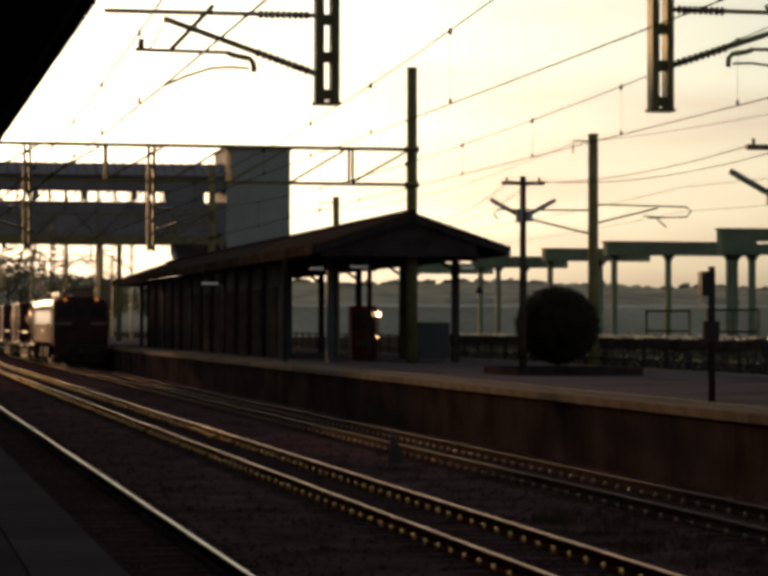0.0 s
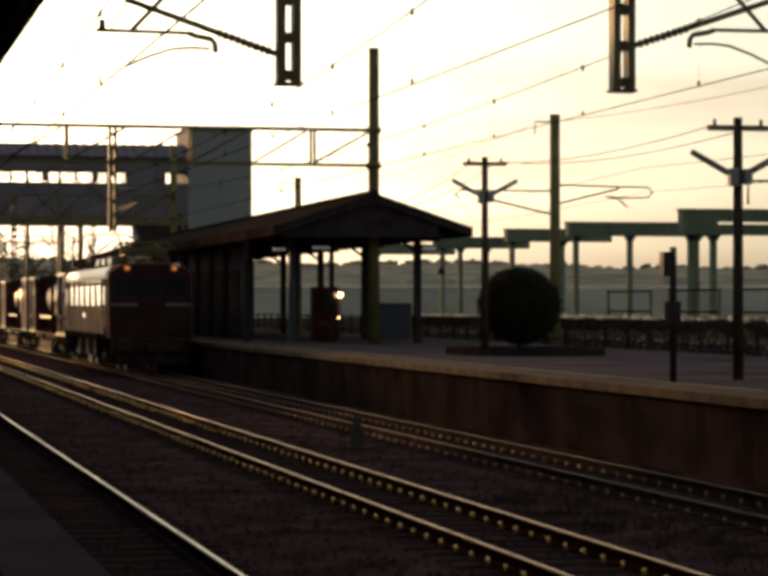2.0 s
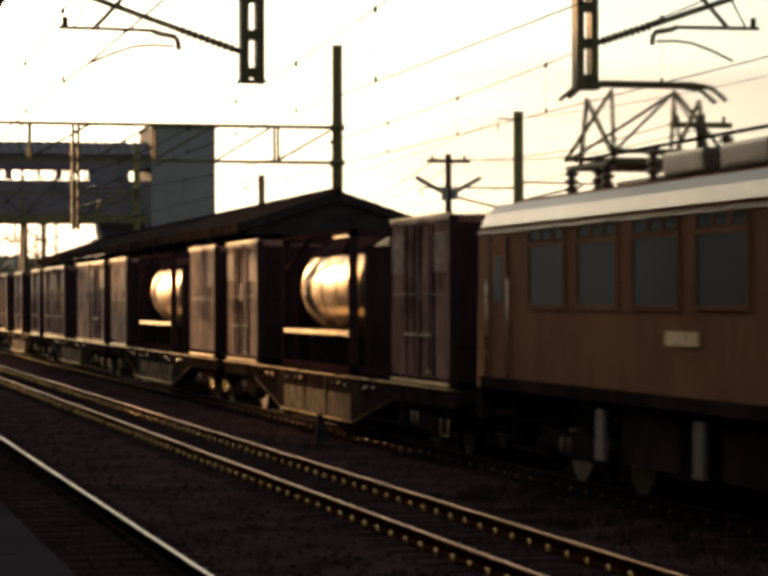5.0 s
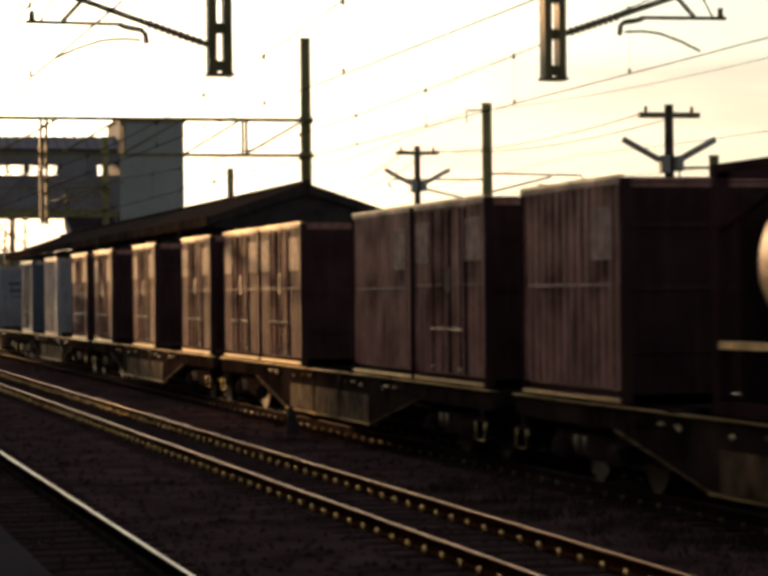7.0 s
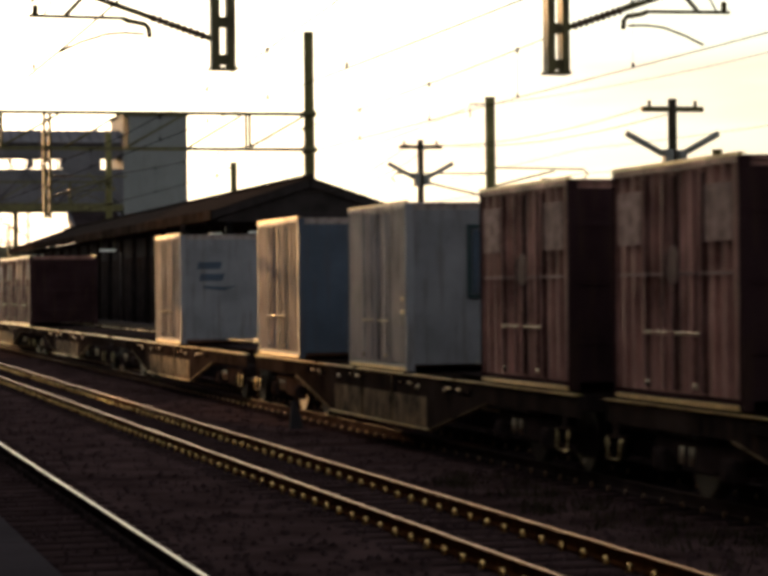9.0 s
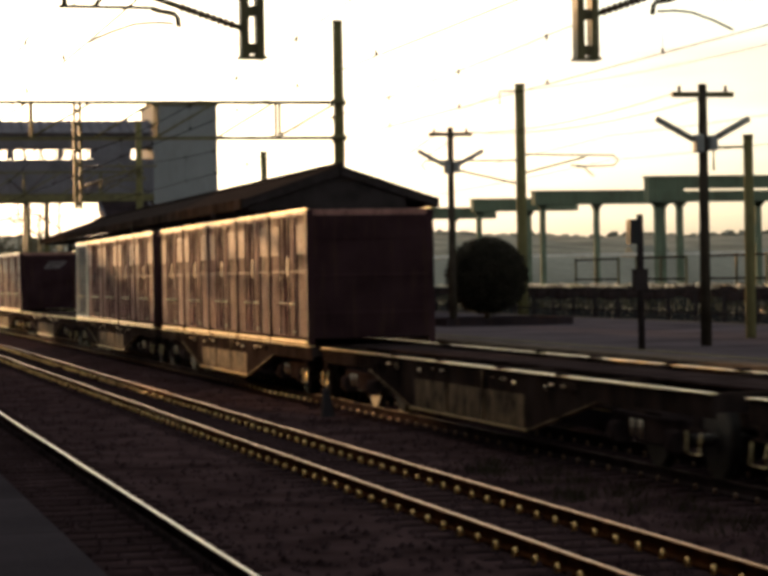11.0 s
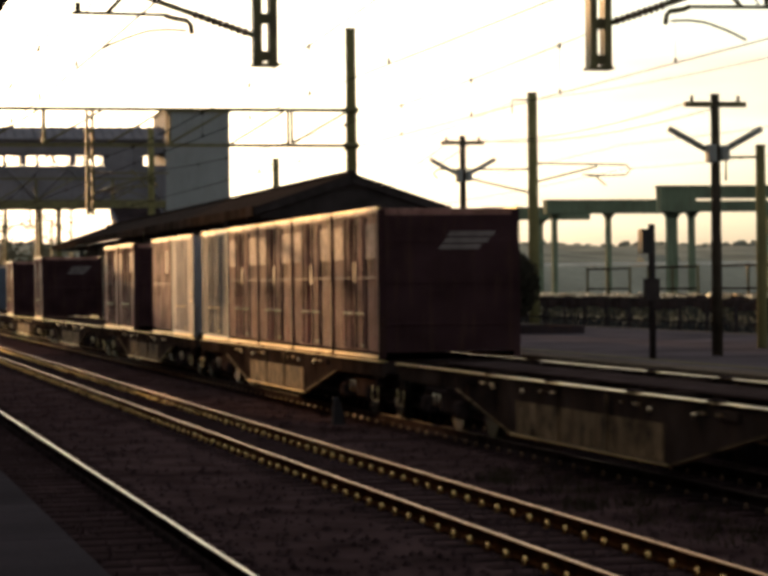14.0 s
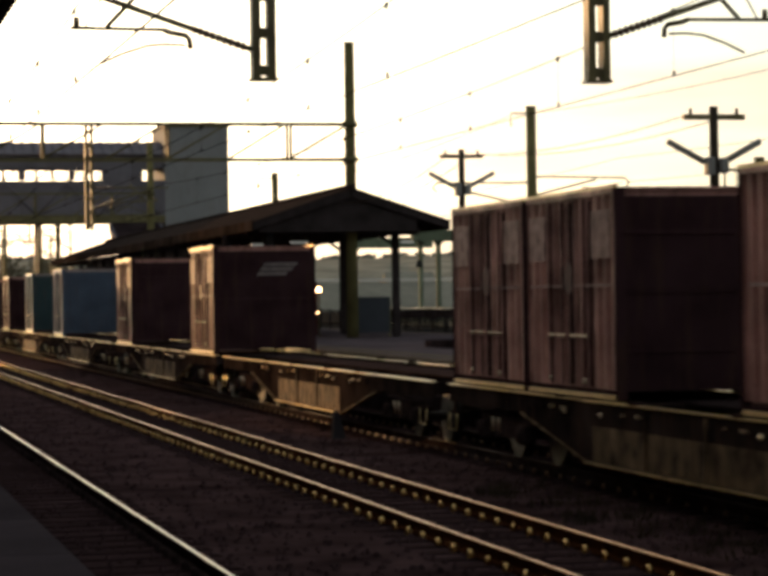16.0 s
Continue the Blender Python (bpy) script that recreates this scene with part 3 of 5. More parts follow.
for x, s in ((4.9, -1), (8.85, 1)):
    drop_post(p3, x, 4.8, 7.9)
    cantilever(p3, x, s, 4.8)


def line_wires(name, x, label, z_contact, z_sup, z_mid, stag):
    w = tagged(new(name), label, "overhead wire", "overhead wires")
    spans = (-22.0, 26.4, 75.0, 123.0, 171.0, 219.0)
    bm = bmesh.new()
    pts = []
    for i, y in enumerate(spans):
        pts.append((x + stag * (1 if i % 2 else -1), y, z_contact))
    path(bm, pts, 0.012 if x < 5 else 0.008, 5)
    part("contact_wire", bm, WIRE, w)
    bm, hang = bmesh.new(), None
    top = []
    for a, b in zip(spans, spans[1:]):
        for k in range(12):
            u = k / 12
            top.append((x, a + (b - a) * u, z_sup - (z_sup - z_mid) * 4 * u * (1 - u)))
    path(bm, top, 0.012 if x < 5 else 0.0085, 5)
    part("messenger_wire", bm, WIRE, w)
    for a, b in zip(spans[:4], spans[1:]):
        for k in range(1, 10):
            u = k / 10 - 0.05
            zz = z_sup - (z_sup - z_mid) * 4 * u * (1 - u)
            y = a + (b - a) * u
            part("dropper", rods(((x, y, z_contact), (x, y, zz), 0.0025, 4), ((x, y, zz - 0.05), (x, y, zz + 0.03), 0.022, 6), ((x, y, z_contact - 0.02), (x, y, z_contact + 0.05), 0.018, 6)), WIRE, w)


line_wires("overhead_wire", 3.1, "contact wire hung from a sagging messenger wire", 4.97, 5.9, 5.42, 0.06)
line_wires("overhead_wire", 6.95, "contact wire hung from a sagging messenger wire", 5.04, 6.05, 5.42, 0.06)
line_wires("overhead_wire", 10.7, "contact wire hung from a sagging messenger wire", 5.09, 5.98, 5.6, 0.06)


# ---- the freight train ----
SPEED, FRONT, XT = 21.77, 124.2, TRACKS[2]
MOVING, WHEELS = [], []


def rides(ob, s, z=0.0):
    """ob sits s metres behind the locomotive's face."""
    ob.location = (XT, FRONT + s, z)
    MOVING.append((ob, s, z))
    return ob


def spoked_disc(bm, x, y, z, r, w):
    rod(bm, (x - w / 2, y, z), (x + w / 2, y, z), r, 24)
    rod(bm, (x - w / 2 - 0.02, y, z), (x + w / 2 + 0.02, y, z), r * 0.35, 12)


def wheelset(parent, y, r=0.43):
    bm = bmesh.new()
    for s in (-1, 1):
        spoked_disc(bm, s * 0.55, 0, 0, r, 0.11)
        rod(bm, (s * 0.48, 0, 0), (s * 0.51, 0, 0), r + 0.025, 24)
    rod(bm, (-0.95, 0, 0), (0.95, 0, 0), 0.07, 10)
    w = part("wheelset", bm, WHEEL, parent, "worn steel wheels on an axle")
    w.location = (0, y, r)
    return w


def bogie(parent, y, base=1.9, r=0.43):
    bm = bmesh.new()
    for s in (-1, 1):
        x = s * 1.0
        prism(bm, [(y - base / 2 - 0.35, 0.55), (y - base / 2 + 0.3, 0.45), (y - 0.4, 0.34), (y + 0.4, 0.34), (y + base / 2 - 0.3, 0.45), (y + base / 2 + 0.35, 0.55), (y + base / 2 + 0.3, 0.68), (y + 0.45, 0.66), (y - 0.45, 0.66), (y - base / 2 - 0.3, 0.68)], x - 0.07, x + 0.07)
    box(bm, -1.0, y - 0.25, 0.4, 1.0, y + 0.25, 0.72)
    soften(bm, 0.02, 1)
    b = part("bogie", bm, BOGIE, parent, "grimy black cast steel bogie")
    for s in (-1, 1):
        for d in (-0.14, 0.14):
            part("damper_rod", rods(((s * 1.19, y + d + 0.05, 0.44), (s * 1.22, y + d - 0.05, 0.62), 0.022)), DAMPER, b, "damper rod painted pale for its glint")
    for e in (-1, 1):
        for s in (-1, 1):
            yy = y + e * base / 2
            bm = boxes((s * 1.08 - 0.09, yy - 0.16, 0.3, s * 1.08 + 0.09, yy + 0.16, 0.56))
            soften(bm, 0.03, 1)
            rod(bm, (s * 1.1, yy, 0.43), (s * 1.2, yy, 0.43), 0.09, 12)
            part("axle_box", bm, BOGIE, b)
    for e in (-1, 1):
        w = wheelset(parent, y + e * base / 2, r)
        if r > 0.5:
            WHEELS.append((w, y + e * base / 2, r))
    return b


CAR = 20.14


def dome_side(bm, x, y, z, s, r):
    """A rounded boss on an upright face at x, pointing to side s."""
    rings = []
    for q, u in ((1.0, 0.0), (0.85, 0.5), (0.45, 0.9)):
        rings.append([bm.verts.new((x + s * r * u, y + r * q * math.cos(i * math.tau / 8), z + r * q * math.sin(i * math.tau / 8))) for i in range(8)])
    for a, b in zip(rings, rings[1:]):
        for i in range(8):
            bm.faces.new((a[i], a[(i + 1) % 8], b[(i + 1) % 8], b[i])).smooth = True
    bm.faces.new(rings[-1]).smooth = True


def flat_wagon():
    w = tagged(new("container_wagon"), "dark grey flat container wagon with deep fish-belly side sills", "wagon", "container wagons")
    for s in (-1, 1):
        bm = bmesh.new()
        x = s * 1.2
        prism(bm, [(0.5, 1.0), (0.5, 0.76), (4.2, 0.76), (7.0, 0.27), (13.14, 0.27), (15.94, 0.76), (19.64, 0.76), (19.64, 1.0)], x - 0.02, x + 0.02)
        sill = part("side_sill", bm, DECK, w)
        # flange and deck edges carry painted sun glints
        part("bottom_flange", boxes((x - 0.07, 7.0, 0.25, x + 0.07, 13.14, 0.275)), GLINTGOLD, sill, "flange edge painted glint gold")
        part("deck_edge", boxes((x - 0.06, 0.5, 1.01, x + 0.06, 19.64, 1.025)), GLINTGOLD, sill, "worn deck edge painted glint gold")
        part("belly_plate", boxes((x - 0.026, 7.2, 0.29, x + 0.026, 12.94, 0.72)), DUSTY, sill, "belly plate with tan dust and painted lit patches")
        for y in (9.1, 11.0):
            part("sill_rib", boxes((x - 0.045, y, 0.28, x + 0.045, y + 0.04, 0.98)), DUSTY, sill)
        for e in (-1, 1):
            bm = bmesh.new()
            y_in, y_out = 10.07 + e * 3.07, 10.07 + e * 5.87
            prism(bm, [(y_in, 0.25), (y_out, 0.74), (y_out, 0.765), (y_in, 0.275)], x - 0.05, x + 0.05)
            part("sloped_flange", bm, DUSTY, sill)
        for y in (6.2, 7.6, 12.6, 14.0):
            bm = bmesh.new()
            dome_side(bm, x + s * 0.03, y, 0.86, s, 0.035)
            part("anchor_bolt", bm, ZINC, sill, "bare steel bolt head")
        for y in (5.2, 15.2):
            part("deck_stay", boxes((x - 0.06, y - 0.3, 0.86, x + 0.07, y + 0.3, 0.95)), DECK, sill)
        for y in (0.75, 19.1):
            bm = bmesh.new()
            path(bm, [(s * 1.27, y - 0.05, 0.6), (s * 1.27, y, 0.36), (s * 1.27, y + 0.4, 0.36), (s * 1.27, y + 0.37, 0.6)], 0.008)
            part("step_iron", bm, GLINTGOLD, w, "bare steel foot step")
            part("step_hanger", boxes((s * 1.24 - 0.02, y - 0.06, 0.6, s * 1.24 + 0.04, y + 0.38, 0.63), (s * 1.24 - 0.01, y + 0.1, 0.63, s * 1.24 + 0.01, y + 0.22, 0.78)), DECK, w)
        for y in (5.6, 8.2, 11.4, 14.2):
            part("twist_lock", boxes((s * 1.2 - 0.07, y - 0.1, 1.025, s * 1.2 + 0.07, y + 0.1, 1.06)), BOGIE, w)
            for d in (-0.24, 0.24):
                part("lock_lever", boxes((s * 1.27 - 0.02, y + d - 0.05, 0.885, s * 1.27 + 0.02, y + d + 0.05, 0.92)), ZINC, w)
    part("centre_sill", boxes((-0.3, 0.3, 0.55, 0.3, 19.84, 1.0)), DECK, w)
    for y in (0.5, 4.4, 8.1, 11.8, 15.5, 19.44):
        part("cross_bearer", boxes((-1.18, y, 0.82, 1.18, y + 0.25, 1.02)), DECK, w)
    part("deck_plate", boxes((-0.45, 0.5, 1.0, 0.45, 19.64, 1.03)), BOGIE, w)
    for y in (-0.02, 19.84):
        part("coupler", boxes((-0.13, y, 0.72, 0.13, y + 0.32, 0.98)), BOGIE, w)
    part("brake_box", boxes((-1.1, 8.2, 0.46, -0.5, 9.4, 0.8)), BOGIE, w)
    part("battery_box", boxes((0.4, 10.2, 0.46, 1.05, 11.6, 0.85)), BOGIE, w)
    part("air_tank", rods(((-0.8, 10.2, 0.66), (-0.8, 11.8, 0.66), 0.19, 14)), BOGIE, w)
    bogie(w, 2.9)
    bogie(w, 17.24)
    return w


CL, CW, CH = 3.66, 1.225, 2.5


def frame_bars(c, mat, dark):
    """Corner posts, rails and corner castings of a container."""
    for x in (-CW, CW):
        for y in (0.0, CL):
            sx, sy = (-1 if x > 0 else 1), (1 if y == 0 else -1)
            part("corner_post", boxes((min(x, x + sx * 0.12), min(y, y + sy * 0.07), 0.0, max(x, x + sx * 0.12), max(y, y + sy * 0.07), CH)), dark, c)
    for s in (-1, 1):
        a, b = sorted((s * (CW + 0.004), s * (CW - 0.08)))
        part("top_rail", boxes((a, 0.07, CH - 0.06, b, CL - 0.07, CH)), mat, c)
        a, b = sorted((s * (CW - 0.008), s * (CW - 0.08)))
        part("bottom_rail", boxes((a, 0.1, 0.057, b, CL - 0.1, 0.1)), dark, c)
        a, b = sorted((s * (CW + 0.012), s * (CW - 0.08)))
        # gold strip imitates the lit bottom ledge
        part("bottom_flange", boxes((a, 0.08, 0.0, b, CL - 0.08, 0.055)), GLINTGOLD, c, "bottom edge painted glint gold")


def corrugated(bm, x, y0, y1, z0, z1, pitch, depth, s):
    """A wall at x with upright corrugations."""
    n = max(2, round((y1 - y0) / pitch))
    prof = []
    for i in range(n):
        a, p = y0 + (y1 - y0) * i / n, (y1 - y0) / n
        prof += [(a, 0.15 * depth), (a + p * 0.06, 0), (a + p * 0.28, 0), (a + p * 0.34, 0.15 * depth), (a + p * 0.42, depth), (a + p * 0.92, depth)]
    prof.append((y1, 0.15 * depth))
    lo = [bm.verts.new((x - s * d, y, z0)) for y, d in prof]
    hi = [bm.verts.new((x - s * d, y, z1)) for y, d in prof]
    for i in range(len(prof) - 1):
        bm.faces.new((lo[i], lo[i + 1], hi[i + 1], hi[i]))


def container(style, side, end, label, group="rail containers"):
    c = tagged(new("container"), label, "container", group)
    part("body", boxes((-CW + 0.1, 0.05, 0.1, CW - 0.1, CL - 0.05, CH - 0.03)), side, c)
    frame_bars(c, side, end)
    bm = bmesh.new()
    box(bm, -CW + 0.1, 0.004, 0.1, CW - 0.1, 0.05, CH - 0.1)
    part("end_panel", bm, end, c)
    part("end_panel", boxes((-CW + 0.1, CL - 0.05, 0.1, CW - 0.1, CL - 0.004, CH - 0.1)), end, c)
    for z in (0.55, 1.25, 1.95) if end == MAROONSHADE else ():
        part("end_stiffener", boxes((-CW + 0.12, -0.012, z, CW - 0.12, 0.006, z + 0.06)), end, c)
    if style == "ribbed":
        for s in (-1, 1):
            bm = bmesh.new()
            corrugated(bm, s * CW, 0.1, CL - 0.1, 0.14, CH - 0.06, 0.27, 0.075, s)
            part("side_wall", bm, side, c)
            part("stripe", boxes((s * (CW + 0.004) - 0.004, 0.3, 1.3, s * (CW + 0.004) + 0.004, CL - 0.3, 1.345)), FADED, c, "faded white stripe")
            part("marking_panel", boxes((s * (CW + 0.004) - 0.004, 0.3, 1.6, s * (CW + 0.004) + 0.004, 1.0, 2.2)), FADED, c)
    else:
        for s in (-1, 1):
            x = s * CW
            for y0, y1 in ((0.075, 1.02), (1.04, 1.82), (1.84, 2.62), (2.64, CL - 0.075)):
                bm = bmesh.new()
                if style == "reefer":
                    corrugated(bm, x - s * 0.002, y0, y1, 0.11, CH - 0.065, 0.19, 0.008, s)
                elif y0 > 1 and y1 < 3:
                    corrugated(bm, x - s * 0.003, y0, y1, 0.11, CH - 0.065, 0.26, 0.045, s)
                else:
                    corrugated(bm, x - s * 0.002, y0, y1, 0.11, CH - 0.065, 0.31, 0.06, s)
                part("door_leaf" if y0 > 1 and y1 < 3 else "side_wall", bm, side, c)
            for y in (1.15, 1.62, 2.05, 2.52):
                part("lock_rod", rods(((x + s * 0.012, y, 0.14), (x + s * 0.012, y, CH - 0.1), 0.011)), end, c)
            for y in (0.98, 1.78, 1.88, 2.66):
                lo, hi = sorted((x - s * 0.03, x - s * 0.001))
                part("door_seal", boxes((lo, y + 0.01, 0.14, hi, y + 0.035, CH - 0.12)), end, c)
            for q0, q1 in ((1.1, 1.32), (1.48, 1.66), (2.0, 2.2), (2.42, 2.56)):
                lo, hi = sorted((x, x + s * 0.04))
                bm = rods(((lo * 0.5 + hi * 0.5, q0, 0.74), (lo * 0.5 + hi * 0.5, q1, 0.74), 0.01, 8))
                for q in (q0, q1):
                    dome_side(bm, (lo + hi) / 2, q, 0.74, s, 0.028)
                part("lock_handle", bm, ZINC, c, "bright steel lock handle")
            for y in (1.15, 2.52):
                bm = bmesh.new()
                dome_side(bm, x + s * 0.02, y, 0.2, s, 0.035)
                part("rod_keeper", bm, ZINC, c)
            if style == "door":
                part("stripe", boxes((x - 0.006, 0.2, 1.34, x + 0.006, CL - 0.2, 1.375)), FADED, c, "faded white stripe")
                part("marking_panel", boxes((x - 0.006, 0.2, 1.68, x + 0.006, 0.92, 2.26)), FADED, c)
                part("marking_panel", boxes((x - 0.006, 2.76, 1.68, x + 0.006, 3.46, 2.26)), FADED, c)
                bm = bmesh.new()
                rod(bm, (x - 0.007, 1.83, 1.45), (x + 0.007, 1.83, 1.45), 0.21, 24)
                part("door_badge", bm, BADGE, c)
            if style == "reefer":
                for z in (0.85, 1.05):
                    part("door_hinge", boxes((x - 0.03, 0.12, z, x + 0.03, 0.26, z + 0.06)), ZINC, c)
    for s in (-1, 1):
        lo, hi = sorted((s * (CW + 0.008), s * (CW - 0.05)))
        # thin strip added as a painted sun glint along the roof
        part("roof_edge", boxes((lo, 0.02, CH + 0.002, hi, CL - 0.02, CH + 0.04)), GLINTGOLD, c, "roof edge strip painted glint gold")
    if style == "reefer":
        part("end_unit", boxes((-0.2, -0.03, 1.15, 0.95, 0.006, 2.1)), BLUE, c, "dark framed panel on the end")
        part("end_unit_frame", boxes((-0.28, -0.02, 1.07, 1.03, 0.006, 1.13), (-0.28, -0.02, 2.12, 1.03, 0.006, 2.18), (-0.28, -0.02, 1.13, -0.22, 0.006, 2.12), (0.97, -0.02, 1.13, 1.03, 0.006, 2.12)), TEAL, c)
    part("roof_panel", boxes((-CW + 0.08, 0.02, CH - 0.03, CW - 0.08, CL - 0.02, CH + 0.012)), side, c)
    return c


def end_logo(c, mat):
    """Slanted plain bars where a company mark stands on the end."""
    bm = bmesh.new()
    for i, (x0, x1, z) in enumerate(((-0.05, 0.75, 2.04), (-0.12, 0.65, 1.93), (-0.2, 0.5, 1.82))):
        prism(bm, [(x0, z), (x1, z), (x1 + 0.06, z + 0.085), (x0 + 0.06, z + 0.085)], -0.02, -0.004, "y")
    part("end_mark", bm, mat, c, "faded white bars of a company mark")


def tank_container():
    L = 5.9
    c = tagged(new("tank_container"), "stainless steel tank in a dark red open container frame", "container", "tank containers")
    t = bmesh.new()
    n, zc = 40, 1.5
    ys = [(0.18, 0.0), (0.2, 0.35), (0.27, 0.66), (0.4, 0.88), (0.6, 0.95), (L - 0.55, 0.95), (L - 0.35, 0.88), (L - 0.22, 0.66), (L - 0.15, 0.35), (L - 0.13, 0.0)]
    rings = [[t.verts.new((max(q, 0.01) * math.cos(i * math.tau / n), y, zc + max(q, 0.01) * math.sin(i * math.tau / n))) for i in range(n)] for y, q in ys]
    for a, b in zip(rings, rings[1:]):
        for i in range(n):
            f = t.faces.new((a[i], a[(i + 1) % n], b[(i + 1) % n], b[i]))
            f.smooth = True
    tank = part("tank", t, TANK, c, "brushed stainless steel tank shell tinted with sun gold")
    for y in (1.4, 2.35, 3.6, 4.55):
        bm = bmesh.new()
        path(bm, [(0.952 * math.cos(i * math.tau / 40), y, zc + 0.952 * math.sin(i * math.tau / 40)) for i in range(41)], 0.012, 5)
        part("band", bm, TANK, tank)
    # dark sheet over the crown of the tank
    bm = bmesh.new()
    arc = [math.radians(38 + 8 * i) for i in range(14)]
    prism(bm, [(1.0 * math.cos(a), zc + 1.0 * math.sin(a)) for a in arc] + [(0.975 * math.cos(a), zc + 0.975 * math.sin(a)) for a in reversed(arc)], 0.75, L - 0.45, "y")
    part("sun_shield", bm, MAROONSHADE, c, "dark sheet shield over the tank's crown")
    part("walkway", boxes((-0.35, 0.6, 2.46, 0.25, L - 0.6, 2.5)), ZINC, c)
    bm = bmesh.new()
    rod(bm, (0, 2.9, 2.4), (0, 2.9, 2.56), 0.28, 18)
    part("manhole", bm, ZINC, c)
    for y in (0.0, L - 0.14):
        for x in (-CW, CW - 0.14):
            part("corner_post", boxes((x, y, 0, x + 0.14, y + 0.14, CH)), MAROONSHADE, c)
        part("end_beam", boxes((-CW, y, CH - 0.14, CW, y + 0.14, CH)), MAROONSHADE, c)
        part("end_beam", boxes((-CW, y, 0.0, CW, y + 0.14, 0.16)), MAROONSHADE, c)
        part("end_plate", boxes((-0.95, y + 0.04, 0.16, 0.95, y + 0.1, 2.2)), MAROONSHADE, c)
    for x in (-CW, CW - 0.1):
        part("side_beam", boxes((x, 0.14, 0.0, x + 0.1, L - 0.14, 0.14)), MAROONSHADE, c)
        part("walk_rail", boxes((x, 0.14, 0.66, x + 0.1, L - 0.14, 0.74)), GLINTGOLD, c)
        part("top_beam", boxes((x, 0.14, CH - 0.08, x + 0.08, L - 0.14, CH)), MAROONSHADE, c)
        part("top_brace", rods(((x + 0.05, 0.1, CH - 0.1), (x + 0.05, 0.6, CH - 0.4), 0.035)), MAROONSHADE, c)
        part("top_brace", rods(((x + 0.05, L - 0.1, CH - 0.65), (x + 0.05, L - 2.4, CH - 0.1), 0.04)), MAROONSHADE, c)
    for y in (1.0, L - 1.3):
        part("saddle", boxes((-0.9, y, 0.1, 0.9, y + 0.3, 0.62)), MAROONSHADE, c)
    return c


# Maroon kinds: sides in the lit paint, ends in its shaded copy
KINDS = {
    "d": container("door", MAROON, MAROONSHADE, "wine red steel freight container with double side doors"),
    "r": container("ribbed", MAROON, MAROONSHADE, "wine red corrugated steel freight container"),
    "l": container("door", MAROON, MAROONSHADE, "wine red freight container with a pale mark on its end"),
    "g": container("plain", GREYC, BLUE, "weathered grey freight container with blue ends"),
    "w": container("reefer", PALE, PALEBLUE, "pale grey insulated container with bolted hinges"),
    "b": container("plain", PALE, BLUE, "pale sided freight container with deep blue ends"),
    "p": container("plain", PALE, PALEBLUE, "pale blue insulated container with a dark mark on its end"),
    "t": container("plain", GREYC, TEAL, "grey freight container with dark teal ends"),
    "k": tank_container(),
}
end_logo(KINDS["l"], MARK)
bm = bmesh.new()
for x0, x1, z in ((-0.85, -0.3, 1.72), (-0.8, -0.25, 1.45)):
    prism(bm, [(x0, z), (x1, z), (x1 + 0.05, z + 0.16), (x0 + 0.05, z + 0.16)], -0.02, -0.004, "y")
prism(bm, [(-0.7, 1.28), (-0.2, 1.22), (0.1, 1.34), (-0.15, 1.3), (-0.68, 1.33)], -0.02, -0.004, "y")
part("end_mark", bm, BLUE, KINDS["p"], "dark blue company mark in plain bars")

# what each wagon carries: slot and kind; a dot is an empty slot, k a long tank in the middle
LOADS = ("dk.d", "rk.r", "dr.dd", "d.d.d", "d.w.b", "..p..", ".....", "ddddd", "ddddg", ".....",
         "ldddg", "wr.dd", ".....", "l...d", "....b", "..t..", "d..dt", "ddddd", "dd.dd")
first = {}


def place(kind, s):
    ob = KINDS[kind] if kind not in first else copy_thing(KINDS[kind], Matrix())
    first[kind] = True
    return rides(ob, s, 1.06)


wagon_ob = None
for k, load in enumerate(LOADS):
    c0 = 17.37 + CAR * k
    if wagon_ob is None:
        wagon_ob = rides(flat_wagon(), c0)
    else:
        rides(copy_thing(wagon_ob, Matrix()), c0)
    if "k" in load:
        place(load[0], c0 + 0.75)
        place("k", c0 + 7.2)
        place(load[3], c0 + 0.75 + 3.74 * 4)
        continue
    for i, kind in enumerate(load):
        if kind != ".":
            place(kind, c0 + 0.75 + 3.74 * i)


